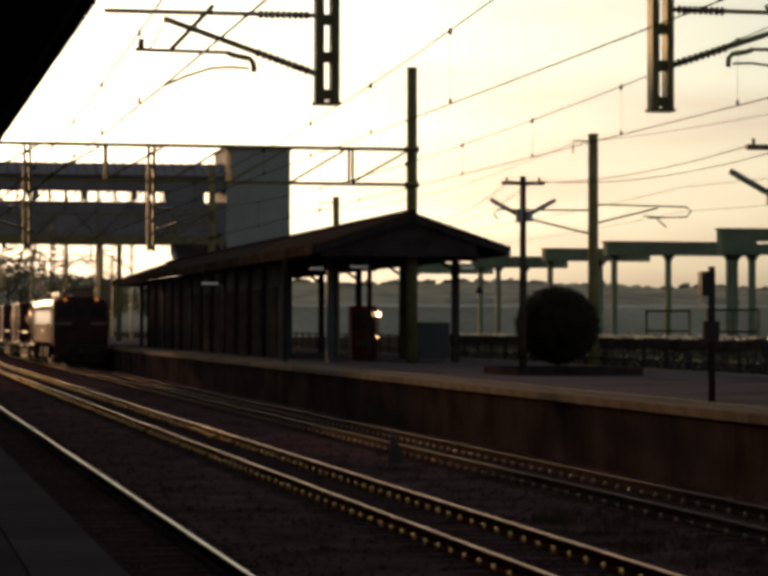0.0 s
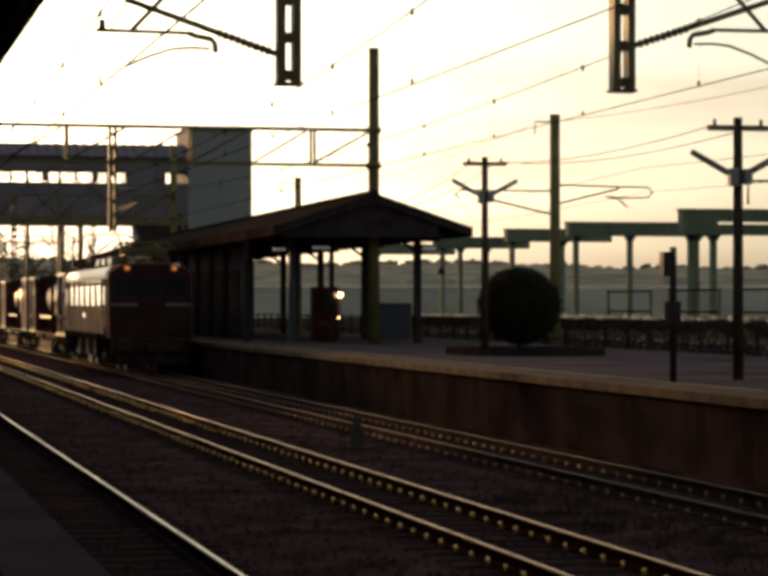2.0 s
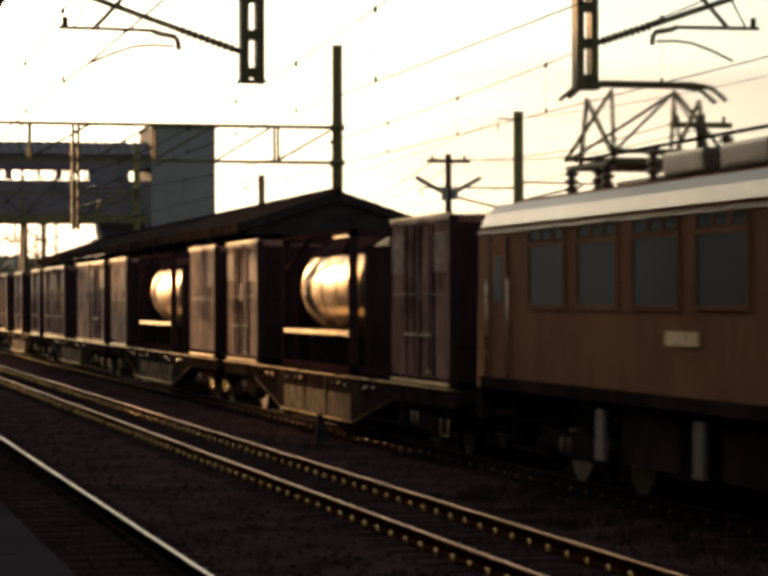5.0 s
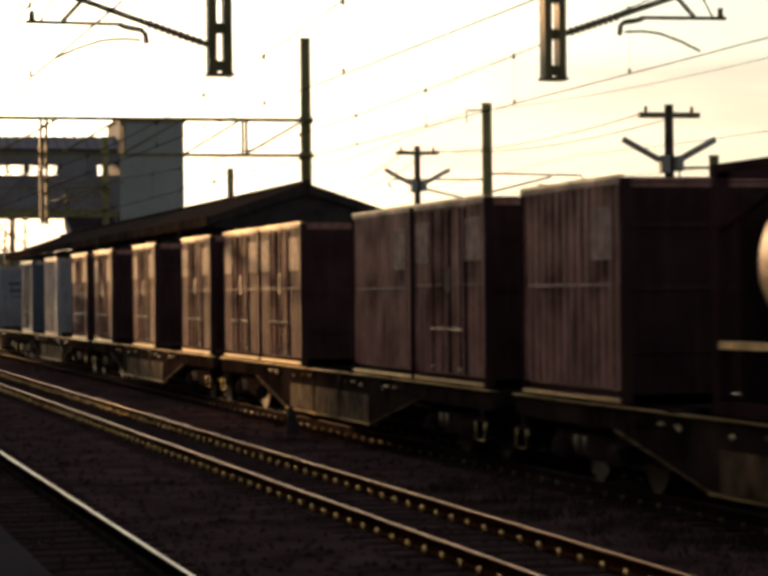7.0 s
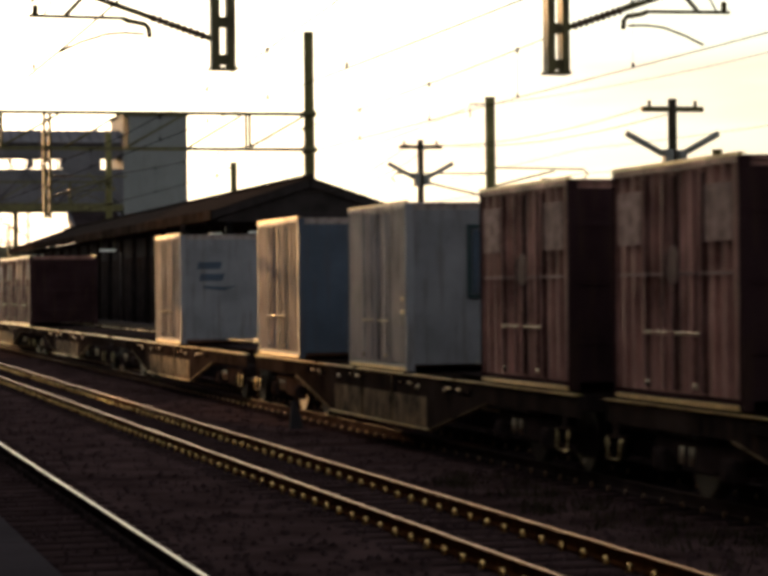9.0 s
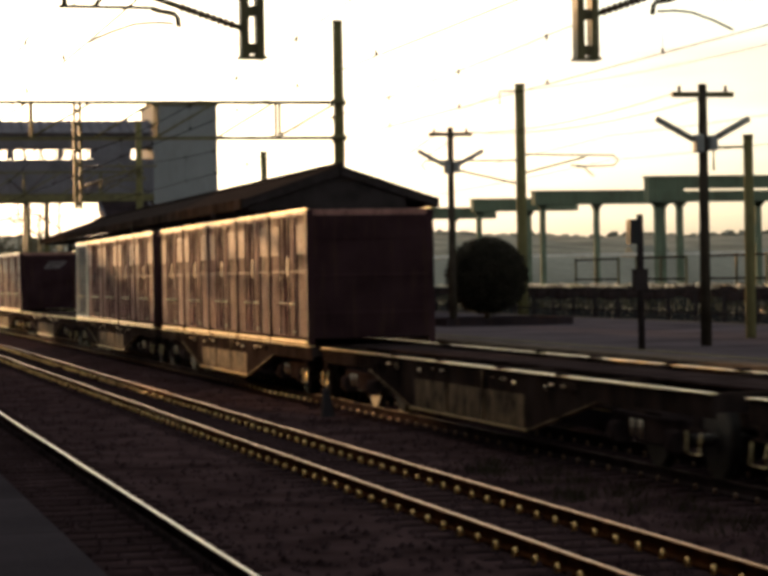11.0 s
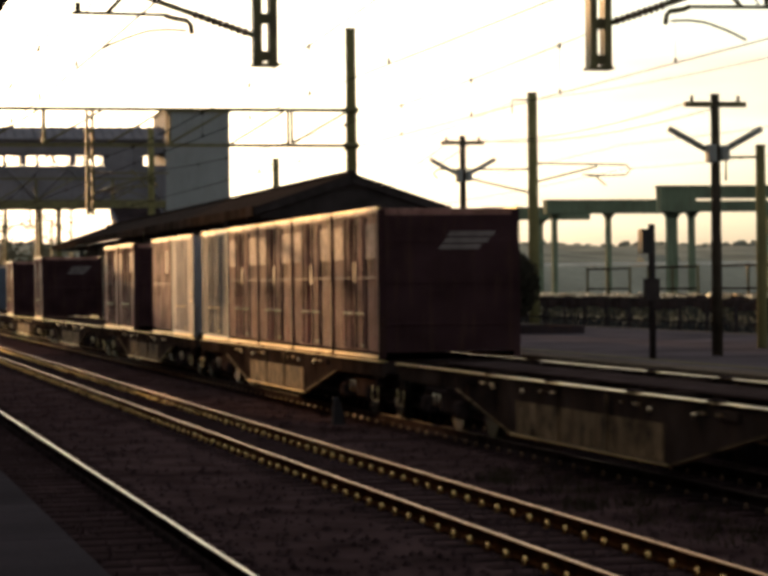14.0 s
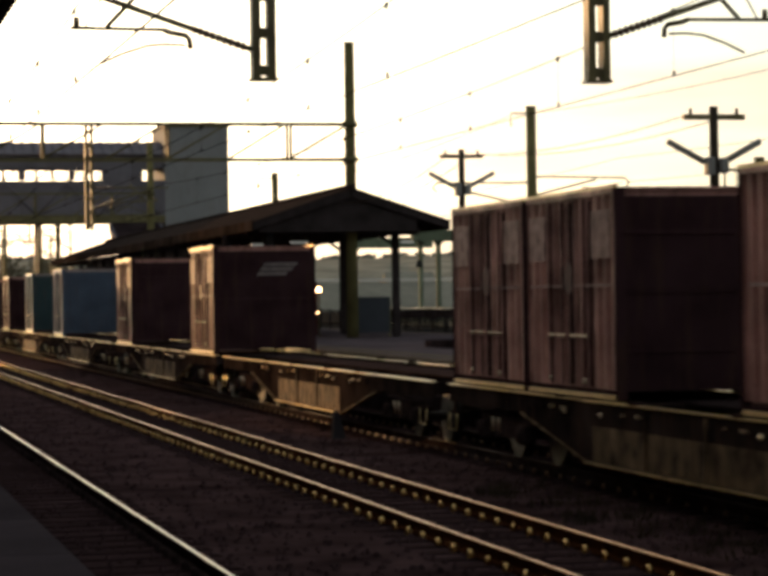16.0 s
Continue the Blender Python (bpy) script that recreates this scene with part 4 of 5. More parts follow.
def locomotive():
    v = tagged(new("electric_locomotive"), "dark red electric locomotive with lit headlamps and raised pantograph", "locomotive")
    L, W = 16.1, 1.42
    def section(y, w, z0, inset):
        pts = [(-w, z0), (-w, 3.25), (-w + 0.06, 3.42), (-w + 0.28, 3.58), (-0.7, 3.7), (0, 3.74), (0.7, 3.7), (w - 0.28, 3.58), (w - 0.06, 3.42), (w, 3.25), (w, z0)]
        return [(x, y, z) for x, z in pts]
    bm = bmesh.new()
    rows_ = [section(y, w, z0, 0) for y, w, z0 in ((0.0, 1.38, 1.15), (0.06, 1.41, 1.15), (0.35, W, 1.15), (L - 0.35, W, 1.15), (L - 0.06, 1.38, 1.15), (L, 1.3, 1.15))]
    rings = []
    for i, r in enumerate(rows_):
        rr = []
        for x, y, z in r:
            lean = max(0.0, z - 2.45) * 0.16
            rr.append(bm.verts.new((x, y + (lean if i < 3 and i < 2 else -lean if i > 3 else 0.0), z)))
        rings.append(rr)
    for a, b in zip(rings, rings[1:]):
        for i in range(len(a) - 1):
            bm.faces.new((a[i], a[i + 1], b[i + 1], b[i]))
        bm.faces.new((a[-1], a[0], b[0], b[-1]))
    bm.faces.new(rings[0])
    bm.faces.new(rings[-1][::-1])
    body = part("body", bm, LOCORED, v)
    # gleaming roof shoulder
    for s in (-1, 1):
        bm = bmesh.new()
        prism(bm, [(s * 1.425, 3.3), (s * 1.36, 3.45), (s * 1.2, 3.57), (s * 1.2, 3.6), (s * 1.375, 3.47), (s * 1.445, 3.3)], 0.85, L - 0.5, "y")
        part("roof_shoulder", bm, LOCOROOF, v, "sooty curved roof edge")
        part("rain_gutter", boxes((s * 1.42 - 0.02, 0.3, 3.2, s * 1.42 + 0.02, L - 0.3, 3.25)), LOCOROOF, v)
        for i in range(6):
            y = 2.3 + i * 1.93
            f = part("side_window", boxes((s * 1.422 - 0.008, y + 0.14, 2.26, s * 1.422 + 0.008, y + 1.5, 2.98)), GLASS, v, "glossy side window")
            part("window_frame", boxes((s * 1.430 - 0.015, y + 0.06, 2.2, s * 1.430 + 0.015, y + 0.14, 3.04), (s * 1.430 - 0.015, y + 1.5, 2.2, s * 1.430 + 0.015, y + 1.58, 3.04), (s * 1.430 - 0.015, y + 0.14, 2.2, s * 1.430 + 0.015, y + 1.5, 2.26), (s * 1.430 - 0.015, y + 0.14, 2.98, s * 1.430 + 0.015, y + 1.5, 3.04)), LOCORED, f)
            lv = part("louvre", boxes((s * 1.422 - 0.006, y + 0.1, 3.06, s * 1.422 + 0.006, y + 1.54, 3.18)), GLASS, v)
            for q in (0.1, 0.55, 1.0, 1.5):
                part("louvre_bar", boxes((s * 1.430 - 0.014, y + q, 3.05, s * 1.430 + 0.014, y + q + 0.05, 3.19)), LOCORED, lv)
        for y in (0.95, L - 1.65):
            d = part("cab_door", boxes((s * 1.423 - 0.012, y, 1.25, s * 1.423 + 0.012, y + 0.7, 3.1)), LOCORED, v)
            part("door_window", boxes((s * 1.438 - 0.006, y + 0.16, 2.3, s * 1.438 + 0.006, y + 0.54, 2.9)), GLASS, d)
            part("door_gap", boxes((s * 1.430 - 0.012, y - 0.05, 1.22, s * 1.430 + 0.012, y, 3.15), (s * 1.430 - 0.012, y + 0.7, 1.22, s * 1.430 + 0.012, y + 0.75, 3.15)), BLACK, d)
            for q in (-0.14, 0.84):
                part("handrail", rods(((s * 1.46, y + q, 1.3), (s * 1.46, y + q, 2.6), 0.018)), ZINC, v, "bright steel handrail")
            part("door_steps", boxes((s * 1.3 - 0.12, y + 0.1, 0.5, s * 1.3 + 0.12, y + 0.6, 0.54), (s * 1.3 - 0.12, y + 0.1, 0.82, s * 1.3 + 0.12, y + 0.6, 0.86), (s * 1.3 - 0.02, y + 0.08, 0.5, s * 1.3 + 0.02, y + 0.12, 1.2), (s * 1.3 - 0.02, y + 0.58, 0.5, s * 1.3 + 0.02, y + 0.62, 1.2)), BOGIE, v)
        part("number_plate", boxes((s * 1.430 - 0.015, 7.6, 1.83, s * 1.430 + 0.015, 8.55, 1.98)), ZINC, v, "plain metal plate")
        part("sill_band", boxes((s * 1.430 - 0.012, 0.4, 1.15, s * 1.430 + 0.012, L - 0.4, 1.3)), DECK, v)
        part("side_band", boxes((s * 1.426 - 0.008, 0.06, 2.2, s * 1.426 + 0.008, 0.6, 2.34)), CREAM, v)
    # cab face
    face = part("face_band", boxes((-1.34, -0.012, 2.24, -0.45, 0.02, 2.36)), CREAM, v, "cream band on the cab face")
    part("face_band", boxes((0.5, -0.012, 2.24, 1.34, 0.02, 2.36)), CREAM, v, "cream band on the cab face")
    # Plate over the face whose dark paint stands in for backlit shade
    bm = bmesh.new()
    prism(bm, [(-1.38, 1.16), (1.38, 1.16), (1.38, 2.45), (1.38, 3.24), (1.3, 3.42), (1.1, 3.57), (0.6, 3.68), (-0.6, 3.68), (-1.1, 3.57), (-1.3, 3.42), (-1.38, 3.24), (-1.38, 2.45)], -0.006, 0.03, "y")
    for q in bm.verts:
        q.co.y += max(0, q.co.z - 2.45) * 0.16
    part("cab_face", bm, MAROONSHADE, v, "red cab face painted darker for its shade")
    for x0, x1 in ((-1.2, -0.42), (-0.3, 0.3), (0.42, 1.2)):
        bm = bmesh.new()
        prism(bm, [(x0, 2.6), (x1, 2.6), (x1, 3.2), (x0, 3.2)], -0.01, 0.05, "y")
        for q in bm.verts:
            q.co.y += max(0, q.co.z - 2.45) * 0.16
        part("windscreen", bm, SCREEN, v, "dark windscreen")
    part("cab_end_door", boxes((-0.34, -0.02, 1.25, -0.31, 0.03, 3.3), (0.31, -0.02, 1.25, 0.34, 0.03, 3.3)), MAROONSHADE, v)
    for x in (-0.8, 0.8):
        bm = bmesh.new()
        rod(bm, (x, 0.02, 3.53), (x, 0.5, 3.53), 0.14, 20)
        h = part("headlamp", bm, LOCORED, v)
        bm = bmesh.new()
        rod(bm, (x, -0.01, 3.53), (x, 0.03, 3.53), 0.065, 20)
        part("lens", bm, HEADLAMP, h, "glowing orange headlamp lens")
        bm = bmesh.new()
        rod(bm, (x * 1.25, -0.05, 1.62), (x * 1.25, 0.05, 1.62), 0.09, 14)
        part("tail_lamp", bm, MAROONSHADE, v)
    part("buffer_beam", boxes((-1.35, -0.1, 0.72, 1.35, 0.25, 1.15)), DECK, v)
    part("buffer_beam", boxes((-1.35, L - 0.25, 0.72, 1.35, L + 0.1, 1.15)), DECK, v)
    bm = bmesh.new()
    prism(bm, [(-1.25, 0.28), (1.25, 0.28), (1.2, 0.72), (-1.2, 0.72)], 0.05, 0.15, "y")
    part("snow_plough", bm, DECK, v)
    part("coupler", boxes((-0.15, -0.55, 0.72, 0.15, -0.1, 1.02)), BOGIE, v)
    part("coupler", boxes((-0.15, L + 0.1, 0.72, 0.15, L + 0.9, 1.02)), BOGIE, v)
    for s in (-1, 1):
        bm = bmesh.new()
        path(bm, [(s * 1.2, -0.12, 0.8), (s * 1.2, -0.14, 1.4), (s * 0.5, -0.14, 1.4), (s * 0.5, -0.08, 1.15)], 0.015)
        part("face_handrail", bm, BOGIE, v)
        part("front_step", boxes((s * 1.1 - 0.2, -0.3, 0.4, s * 1.1 + 0.2, -0.05, 0.44), (s * 1.1 - 0.02, -0.08, 0.44, s * 1.1 + 0.02, -0.05, 0.8)), BOGIE, v)
    # roof gear
    part("roof_walkway", boxes((-0.25, 2.6, 3.74, 0.25, L - 2.6, 3.82)), LOCOROOF, v)
    for y in (5.2, 7.4, 9.2):
        bm = boxes((-0.75, y, 3.72, 0.75, y + 1.3, 4.0))
        soften(bm, 0.05, 2)
        part("roof_box", bm, LOCOROOF, v)
    for x in (-0.6, 0.6):
        part("roof_busbar", rods(((x, 2.0, 4.12), (x, L - 2.0, 4.12), 0.022)), WIRE, v)
        for y in (2.6, 4.6, 6.8, 8.9, 11.2, 13.2):
            bm = bmesh.new()
            ribbed(bm, (x, y, 3.66), (x, y, 4.12), 0.045, 0.08, 4)
            part("roof_insulator", bm, INSUL, v)
    for yc in (1.9, 13.2):
        f = part("pantograph", boxes((-0.75, yc - 0.85, 3.98, -0.69, yc + 0.85, 4.04), (0.69, yc - 0.85, 3.98, 0.75, yc + 0.85, 4.04), (-0.75, yc - 0.85, 3.98, 0.75, yc - 0.79, 4.04), (-0.75, yc + 0.79, 3.98, 0.75, yc + 0.85, 4.04)), STEEL, v, "folded diamond pantograph on insulators" if yc < 5 else "raised diamond pantograph touching the wire")
        up = 4.25 if yc < 5 else 4.84
        bm = bmesh.new()
        for x in (-0.6, 0.6):
            path(bm, [(x, yc - 0.7, 4.02), (x * 1.25, yc, up), (x, yc + 0.7, 4.02)], 0.032)
            path(bm, [(x * 1.2, yc - 0.95, 4.12), (x * 0.7, yc, up + 0.12), (x * 1.2, yc + 0.95, 4.12)], 0.028)
        part("linkage", bm, STEEL, f)
        bm = bmesh.new()
        for dy in (-0.18, 0.18):
            path(bm, [(-1.05, yc + dy, up + 0.0), (-0.85, yc + dy, up + 0.16), (-0.6, yc + dy, up + 0.2), (0.6, yc + dy, up + 0.2), (0.85, yc + dy, up + 0.16), (1.05, yc + dy, up + 0.0)], 0.03)
        part("collector_head", bm, STEEL, f)
        for x in (-0.72, 0.72):
            for dy in (-0.7, 0.7):
                bm = bmesh.new()
                ribbed(bm, (x, yc + dy, 3.6), (x, yc + dy, 4.0), 0.05, 0.09, 4)
                part("pantograph_insulator", bm, INSUL, f)
        part("spring_case", boxes((-0.5, yc - 0.3, 4.0, 0.5, yc + 0.3, 4.1), (-0.12, yc - 0.7, 4.0, 0.12, yc + 0.7, 4.08)), STEEL, f)
        for e in (-1, 1):
            bm = bmesh.new()
            path(bm, [(-0.75, yc + e * 0.9, 4.14), (0.75, yc + e * 0.9, 4.14)], 0.03)
            part("cross_tube", bm, STEEL, f)
            bm = bmesh.new()
            path(bm, [(-0.7, yc + e * 0.85, 4.12), (0.4, yc, up + 0.1), (0.7, yc - e * 0.5, 4.2)], 0.022)
            if yc < 5:
                for q in (0.3, 0.55):
                    path(bm, [(-0.95, yc + e * q, 4.2 + q * 0.1), (0.95, yc + e * q, 4.2 + q * 0.1)], 0.02)
            part("diagonal_tube", bm, STEEL, f)
    # underframe
    for y in (3.4, 12.7):
        b = bogie(v, y, 2.3, 0.56)
    for y in (5.6, 8.7):
        part("equipment_box", boxes((-1.25, y, 0.45, 1.25, y + 1.8, 1.12)), BOGIE, v)
    for y in (5.3, 7.75, 10.9):
        for s in (-1, 1):
            part("hanger_plate", boxes((s * 1.3 - 0.03, y, 0.45, s * 1.3 + 0.03, y + 0.3, 1.05)), MARK, v, "pale weathered hanger plate")
    return v


rides(locomotive(), 0.15)


# ---- the island platform's things ----
def lamp_post(x, y, ztop, label, span):
    p = tagged(new("platform_lamp"), label, "lamp post", "platform lamps")
    p.location = (x, y, PLAT)
    h = ztop - PLAT
    part("pole", rods(((0, 0, 0), (0, 0, h), 0.095, 14, 0.075)), WOOD, p)
    part("cross_arm", boxes((-span * 0.66, -0.05, h - 0.22, span * 0.66, 0.05, h - 0.13)), STEEL, p)
    for s in (-1, 1):
        bm = bmesh.new()
        rod(bm, (s * 0.18, 0, h - 0.92), (s * span, 0, h - 0.58), 0.055, 10)
        part("fluorescent_lamp", bm, TUBE, p, "grey tube lamp fitting")
        part("lamp_bracket", rods(((0, 0, h - 1.0), (s * 0.3, 0, h - 0.86), 0.02)), STEEL, p)
        part("insulator", rods(((s * span * 0.5, 0, h - 0.13), (s * span * 0.5, 0, h - 0.03), 0.03)), INSUL, p)
    bm = boxes((-0.2, -0.2, h - 1.15, -0.05, -0.02, h - 0.85), (0.06, -0.18, h - 1.12, 0.2, 0.02, h - 0.86))
    soften(bm, 0.02, 1)
    part("switch_box", bm, TUBE, p)
    return p


lamp_post(15.5, 56.7, 5.92, "dark platform lamp post with two splayed tube lamps", 0.82)
lamp_post(14.68, 37.7, 5.42, "dark platform lamp post with two tube lamps near the edge", 0.82)


def signal_post():
    p = tagged(new("platform_signal"), "short dark post with a small box signal near the platform edge", "signal")
    p.location = (13.18, 36.7, PLAT)
    part("post", rods(((0, 0, 0), (0, 0, 2.18), 0.055, 12)), TIMBER, p)
    part("signal_box", boxes((-0.2, -0.1, 1.7, -0.04, 0.1, 2.1)), BLACK, p)
    part("conduit_box", boxes((-0.12, -0.09, 0.95, 0.1, 0.09, 1.3)), TIMBER, p)


signal_post()


def clipped_shrub():
    rnd = random.Random(11)
    t = tagged(new("clipped_shrub"), "round clipped dark green shrub in a kerbed bed", "shrub")
    t.location = (16.75, 58.0, PLAT)
    bm = bmesh.new()
    rod(bm, (0, 0, 0), (0.02, 0, 0.6), 0.09, 8, 0.07)
    for i in range(7):
        a = i * 0.9
        rod(bm, (0.02, 0, 0.5), (0.6 * math.cos(a), 0.6 * math.sin(a), 1.0 + 0.1 * (i % 3)), 0.04, 6, 0.015)
    part("trunk", bm, BARK, t)
    vs, fs = [], []
    for i in range(9000):
        d = Vector((rnd.gauss(0, 1), rnd.gauss(0, 1), rnd.gauss(0, 1))).normalized()
        r = 1.0 * rnd.uniform(0.82, 1.03) * (1 + 0.05 * noise.noise(d * 3))
        c = Vector((d.x * r * 1.03, d.y * r * 1.03, 1.22 + d.z * r * 0.95))
        a = Vector((rnd.gauss(0, 1), rnd.gauss(0, 1), rnd.gauss(0, 1))).normalized()
        b = a.orthogonal().normalized() * 0.022
        a = a * 0.055
        k = len(vs)
        vs += [c - a, c + b, c + a, c - b]
        fs.append((k, k + 1, k + 2, k + 3))
    me = bpy.data.meshes.new("crown")
    me.from_pydata([tuple(q) for q in vs], [], fs)
    me.materials.append(LEAF)
    o = new("crown", me)
    o.parent = t
    bm = bmesh.new()
    bmesh.ops.create_icosphere(bm, subdivisions=3, radius=0.84)
    for q in bm.verts:
        q.co = Vector((q.co.x, q.co.y, q.co.z * 0.95 + 1.22)) 
    part("inner_mass", bm, LEAF, t)


clipped_shrub()


def planter_bed():
    b = tagged(new("planter_bed"), "low concrete kerbed planting bed on the platform", "planter")
    b.location = (16.75, 57.6, PLAT)
    part("kerb", boxes((-1.6, -1.6, 0, 1.6, -1.45, 0.18), (-1.6, 1.45, 0, 1.6, 1.6, 0.18), (-1.6, -1.45, 0, -1.45, 1.45, 0.18), (1.45, -1.45, 0, 1.6, 1.45, 0.18)), CONCRETE, b)
    part("soil", boxes((-1.45, -1.45, 0, 1.45, 1.45, 0.12)), EARTH, b)


planter_bed()


def vending_machine(x, y, mat, label):
    v = tagged(new("vending_machine"), label, "vending machine", "vending machines")
    v.location = (x, y, PLAT)
    bm = boxes((-0.42, -0.35, 0.05, 0.42, 0.35, 1.85))
    soften(bm, 0.03, 1)
    part("cabinet", bm, mat, v)
    part("plinth", boxes((-0.38, -0.32, 0, 0.38, 0.32, 0.05)), BLACK, v)
    part("display_window", boxes((-0.34, -0.36, 1.05, 0.34, -0.345, 1.7)), GLASS, v)
    part("slot_panel", boxes((-0.3, -0.365, 0.5, 0.3, -0.345, 0.72)), BLACK, v)
    return v


vending_machine(16.1, 79.4, RED, "dark red vending machine under the canopy")
b = tagged(new("bulkhead_lamp"), "glowing orange lamp on a canopy column", "lamp")
b.location = (16.5, 78.7, 0)
part("bracket", rods(((0, 0, PLAT), (0, 0, 2.55), 0.03)), STEEL, b)
bm = bmesh.new()
bmesh.ops.create_icosphere(bm, subdivisions=3, radius=0.085)
bmesh.ops.translate(bm, verts=bm.verts, vec=(0, 0, 2.62))
part("bulb", bm, LAMPLIT, b, "glowing orange bulb")
bm = bmesh.new()
bmesh.ops.create_icosphere(bm, subdivisions=2, radius=0.03)
bmesh.ops.translate(bm, verts=bm.verts, vec=(-0.04, 0, 1.86))
part("pilot_lamp", bm, LAMPLIT, b)


def notice_panel(x, y, w, h, z, mat, label):
    v = tagged(new("notice_board"), label, "notice board", "platform boards")
    v.location = (x, y, PLAT)
    part("panel", boxes((-w / 2, -0.04, z, w / 2, 0.04, z + h)), mat, v)
    for s in (-1, 1):
        part("leg", boxes((s * w / 2 - 0.03, -0.03, 0, s * w / 2 + 0.03, 0.03, z + h)), STEEL, v)


notice_panel(17.6, 75.6, 1.15, 1.15, 0.15, BLUEPANEL, "blue grey panel barrier under the canopy end")
for x, y, z, w in ((14.2, 77.5, 4.05, 0.5), (15.5, 77.0, 4.1, 0.7), (18.7, 75.2, 4.05, 0.5), (13.2, 96.0, 3.85, 0.8)):
    o = tagged(new("hanging_sign"), "small lit white sign hung under the canopy", "sign", "hanging signs")
    o.location = (x, y, 0)
    part("box", boxes((-w * 0.4, -0.06, z + 0.03, w * 0.4, 0.06, z + 0.1)), SIGNLIT, o)
    part("hanger", rods(((-w / 3, 0, z + 0.1), (-w / 3, 0, 4.52), 0.012), ((w / 3, 0, z + 0.1), (w / 3, 0, 4.52), 0.012)), STEEL, o)
o = tagged(new("hanging_speaker"), "small dark loudspeaker hung under the eave", "loudspeaker")
o.location = (18.95, 74.6, 0)
bm = bmesh.new()
rod(bm, (0, 0, 3.28), (0, 0, 3.5), 0.13, 10, 0.06)
part("horn", bm, BLACK, o)
part("hanger", rods(((0, 0, 3.5), (0, 0, 4.5), 0.012)), STEEL, o)


def line_pole(x, y, ztop, r, label):
    p = tagged(new("line_pole"), label, "pole", "line poles")
    p.location = (x, y, -0.55)
    h = ztop + 0.55
    part("shaft", rods(((0, 0, 0), (0, 0, h), r * 1.12, 18, r)), POLE, p)
    part("cap", rods(((0, 0, h), (0, 0, h + 0.06), r * 1.1, 18)), STEEL, p)
    bm = bmesh.new()
    path(bm, [(0, 0, h - 0.17), (-0.68, 0, h - 0.17), (-0.68, 0, h - 0.6)], 0.025)
    part("side_bracket", bm, STEEL, p)
    return p


lp = line_pole(22.87, 75.0, 8.44, 0.16, "concrete line pole with a bracket arm behind the platform")
bm = bmesh.new()
z = 6.75
path(bm, [(0.15, 0, z), (3.2, 0, z - 0.05), (3.35, 0, z - 0.2), (3.2, 0, z - 0.38), (1.9, 0, z - 0.42)], 0.03)
path(bm, [(0.15, 0, z - 0.6), (2.2, 0, z - 0.1)], 0.035)
path(bm, [(1.7, 0, z - 0.36), (2.1, 0, z - 0.38), (2.5, 0, z - 0.72)], 0.025)
path(bm, [(-0.15, 0, z - 0.2), (-3.2, 0, z - 0.2), (-3.35, 0, z - 0.35), (-3.2, 0, z - 0.5)], 0.03)
path(bm, [(-0.15, 0, z - 0.95), (-2.6, 0, z - 0.4)], 0.035)
part("bracket_arm", bm, STEEL, lp)
line_pole(17.6, 92.0, 7.2, 0.13, "slim concrete line pole rising behind the canopy")
line_pole(17.0, 41.4, 4.74, 0.09, "short dark line pole on the platform")

# ---- beyond the station: green walkway, bicycles, hills ----
def green_frame(y, xr, cols, split):
    g = tagged(new("green_portal_frame"), "heavy green steel portal frame beyond the station", "portal frame", "green portal frames")
    g.location = (33.35, y, 0.86)
    top = 5.26
    low = top - (1.0 if split else 0.6)
    if split:
        part("cross_beam", boxes((0.0, -0.3, top - 0.46, xr, 0.3, top)), GREEN, g)
        part("lower_beam", boxes((1.5, -0.3, top - 1.0, xr, 0.3, top - 0.56), (0.0, -0.3, top - 1.0, 1.5, 0.3, top - 0.46)), GREEN, g)
    else:
        part("cross_beam", boxes((0.0, -0.3, low, xr, 0.3, top)), GREEN, g)
    part("top_flange", boxes((-0.06, -0.36, top, xr + 0.06, 0.36, top + 0.06)), GREEN, g)
    for x in cols:
        part("column", boxes((x - 0.12, -0.12, 0, x + 0.12, 0.12, low)), GREEN, g)
        bm = bmesh.new()
        prism(bm, [(x - 0.26, low), (x + 0.3, low), (x + 0.14, low - 0.22), (x - 0.14, low - 0.22)], -0.12, 0.12, "y")
        part("bracket", bm, GREEN, g)


green_frame(92.0, 9.0, (0.45, 1.4, 4.8, 8.4), True)
green_frame(107.5, 7.0, (0.45, 3.1, 6.4), False)
green_frame(118.0, 5.6, (0.35, 3.0), False)
green_frame(133.0, 5.6, (0.5, 1.55, 3.1), False)
green_frame(150.0, 5.6, (0.5, 3.1), False)


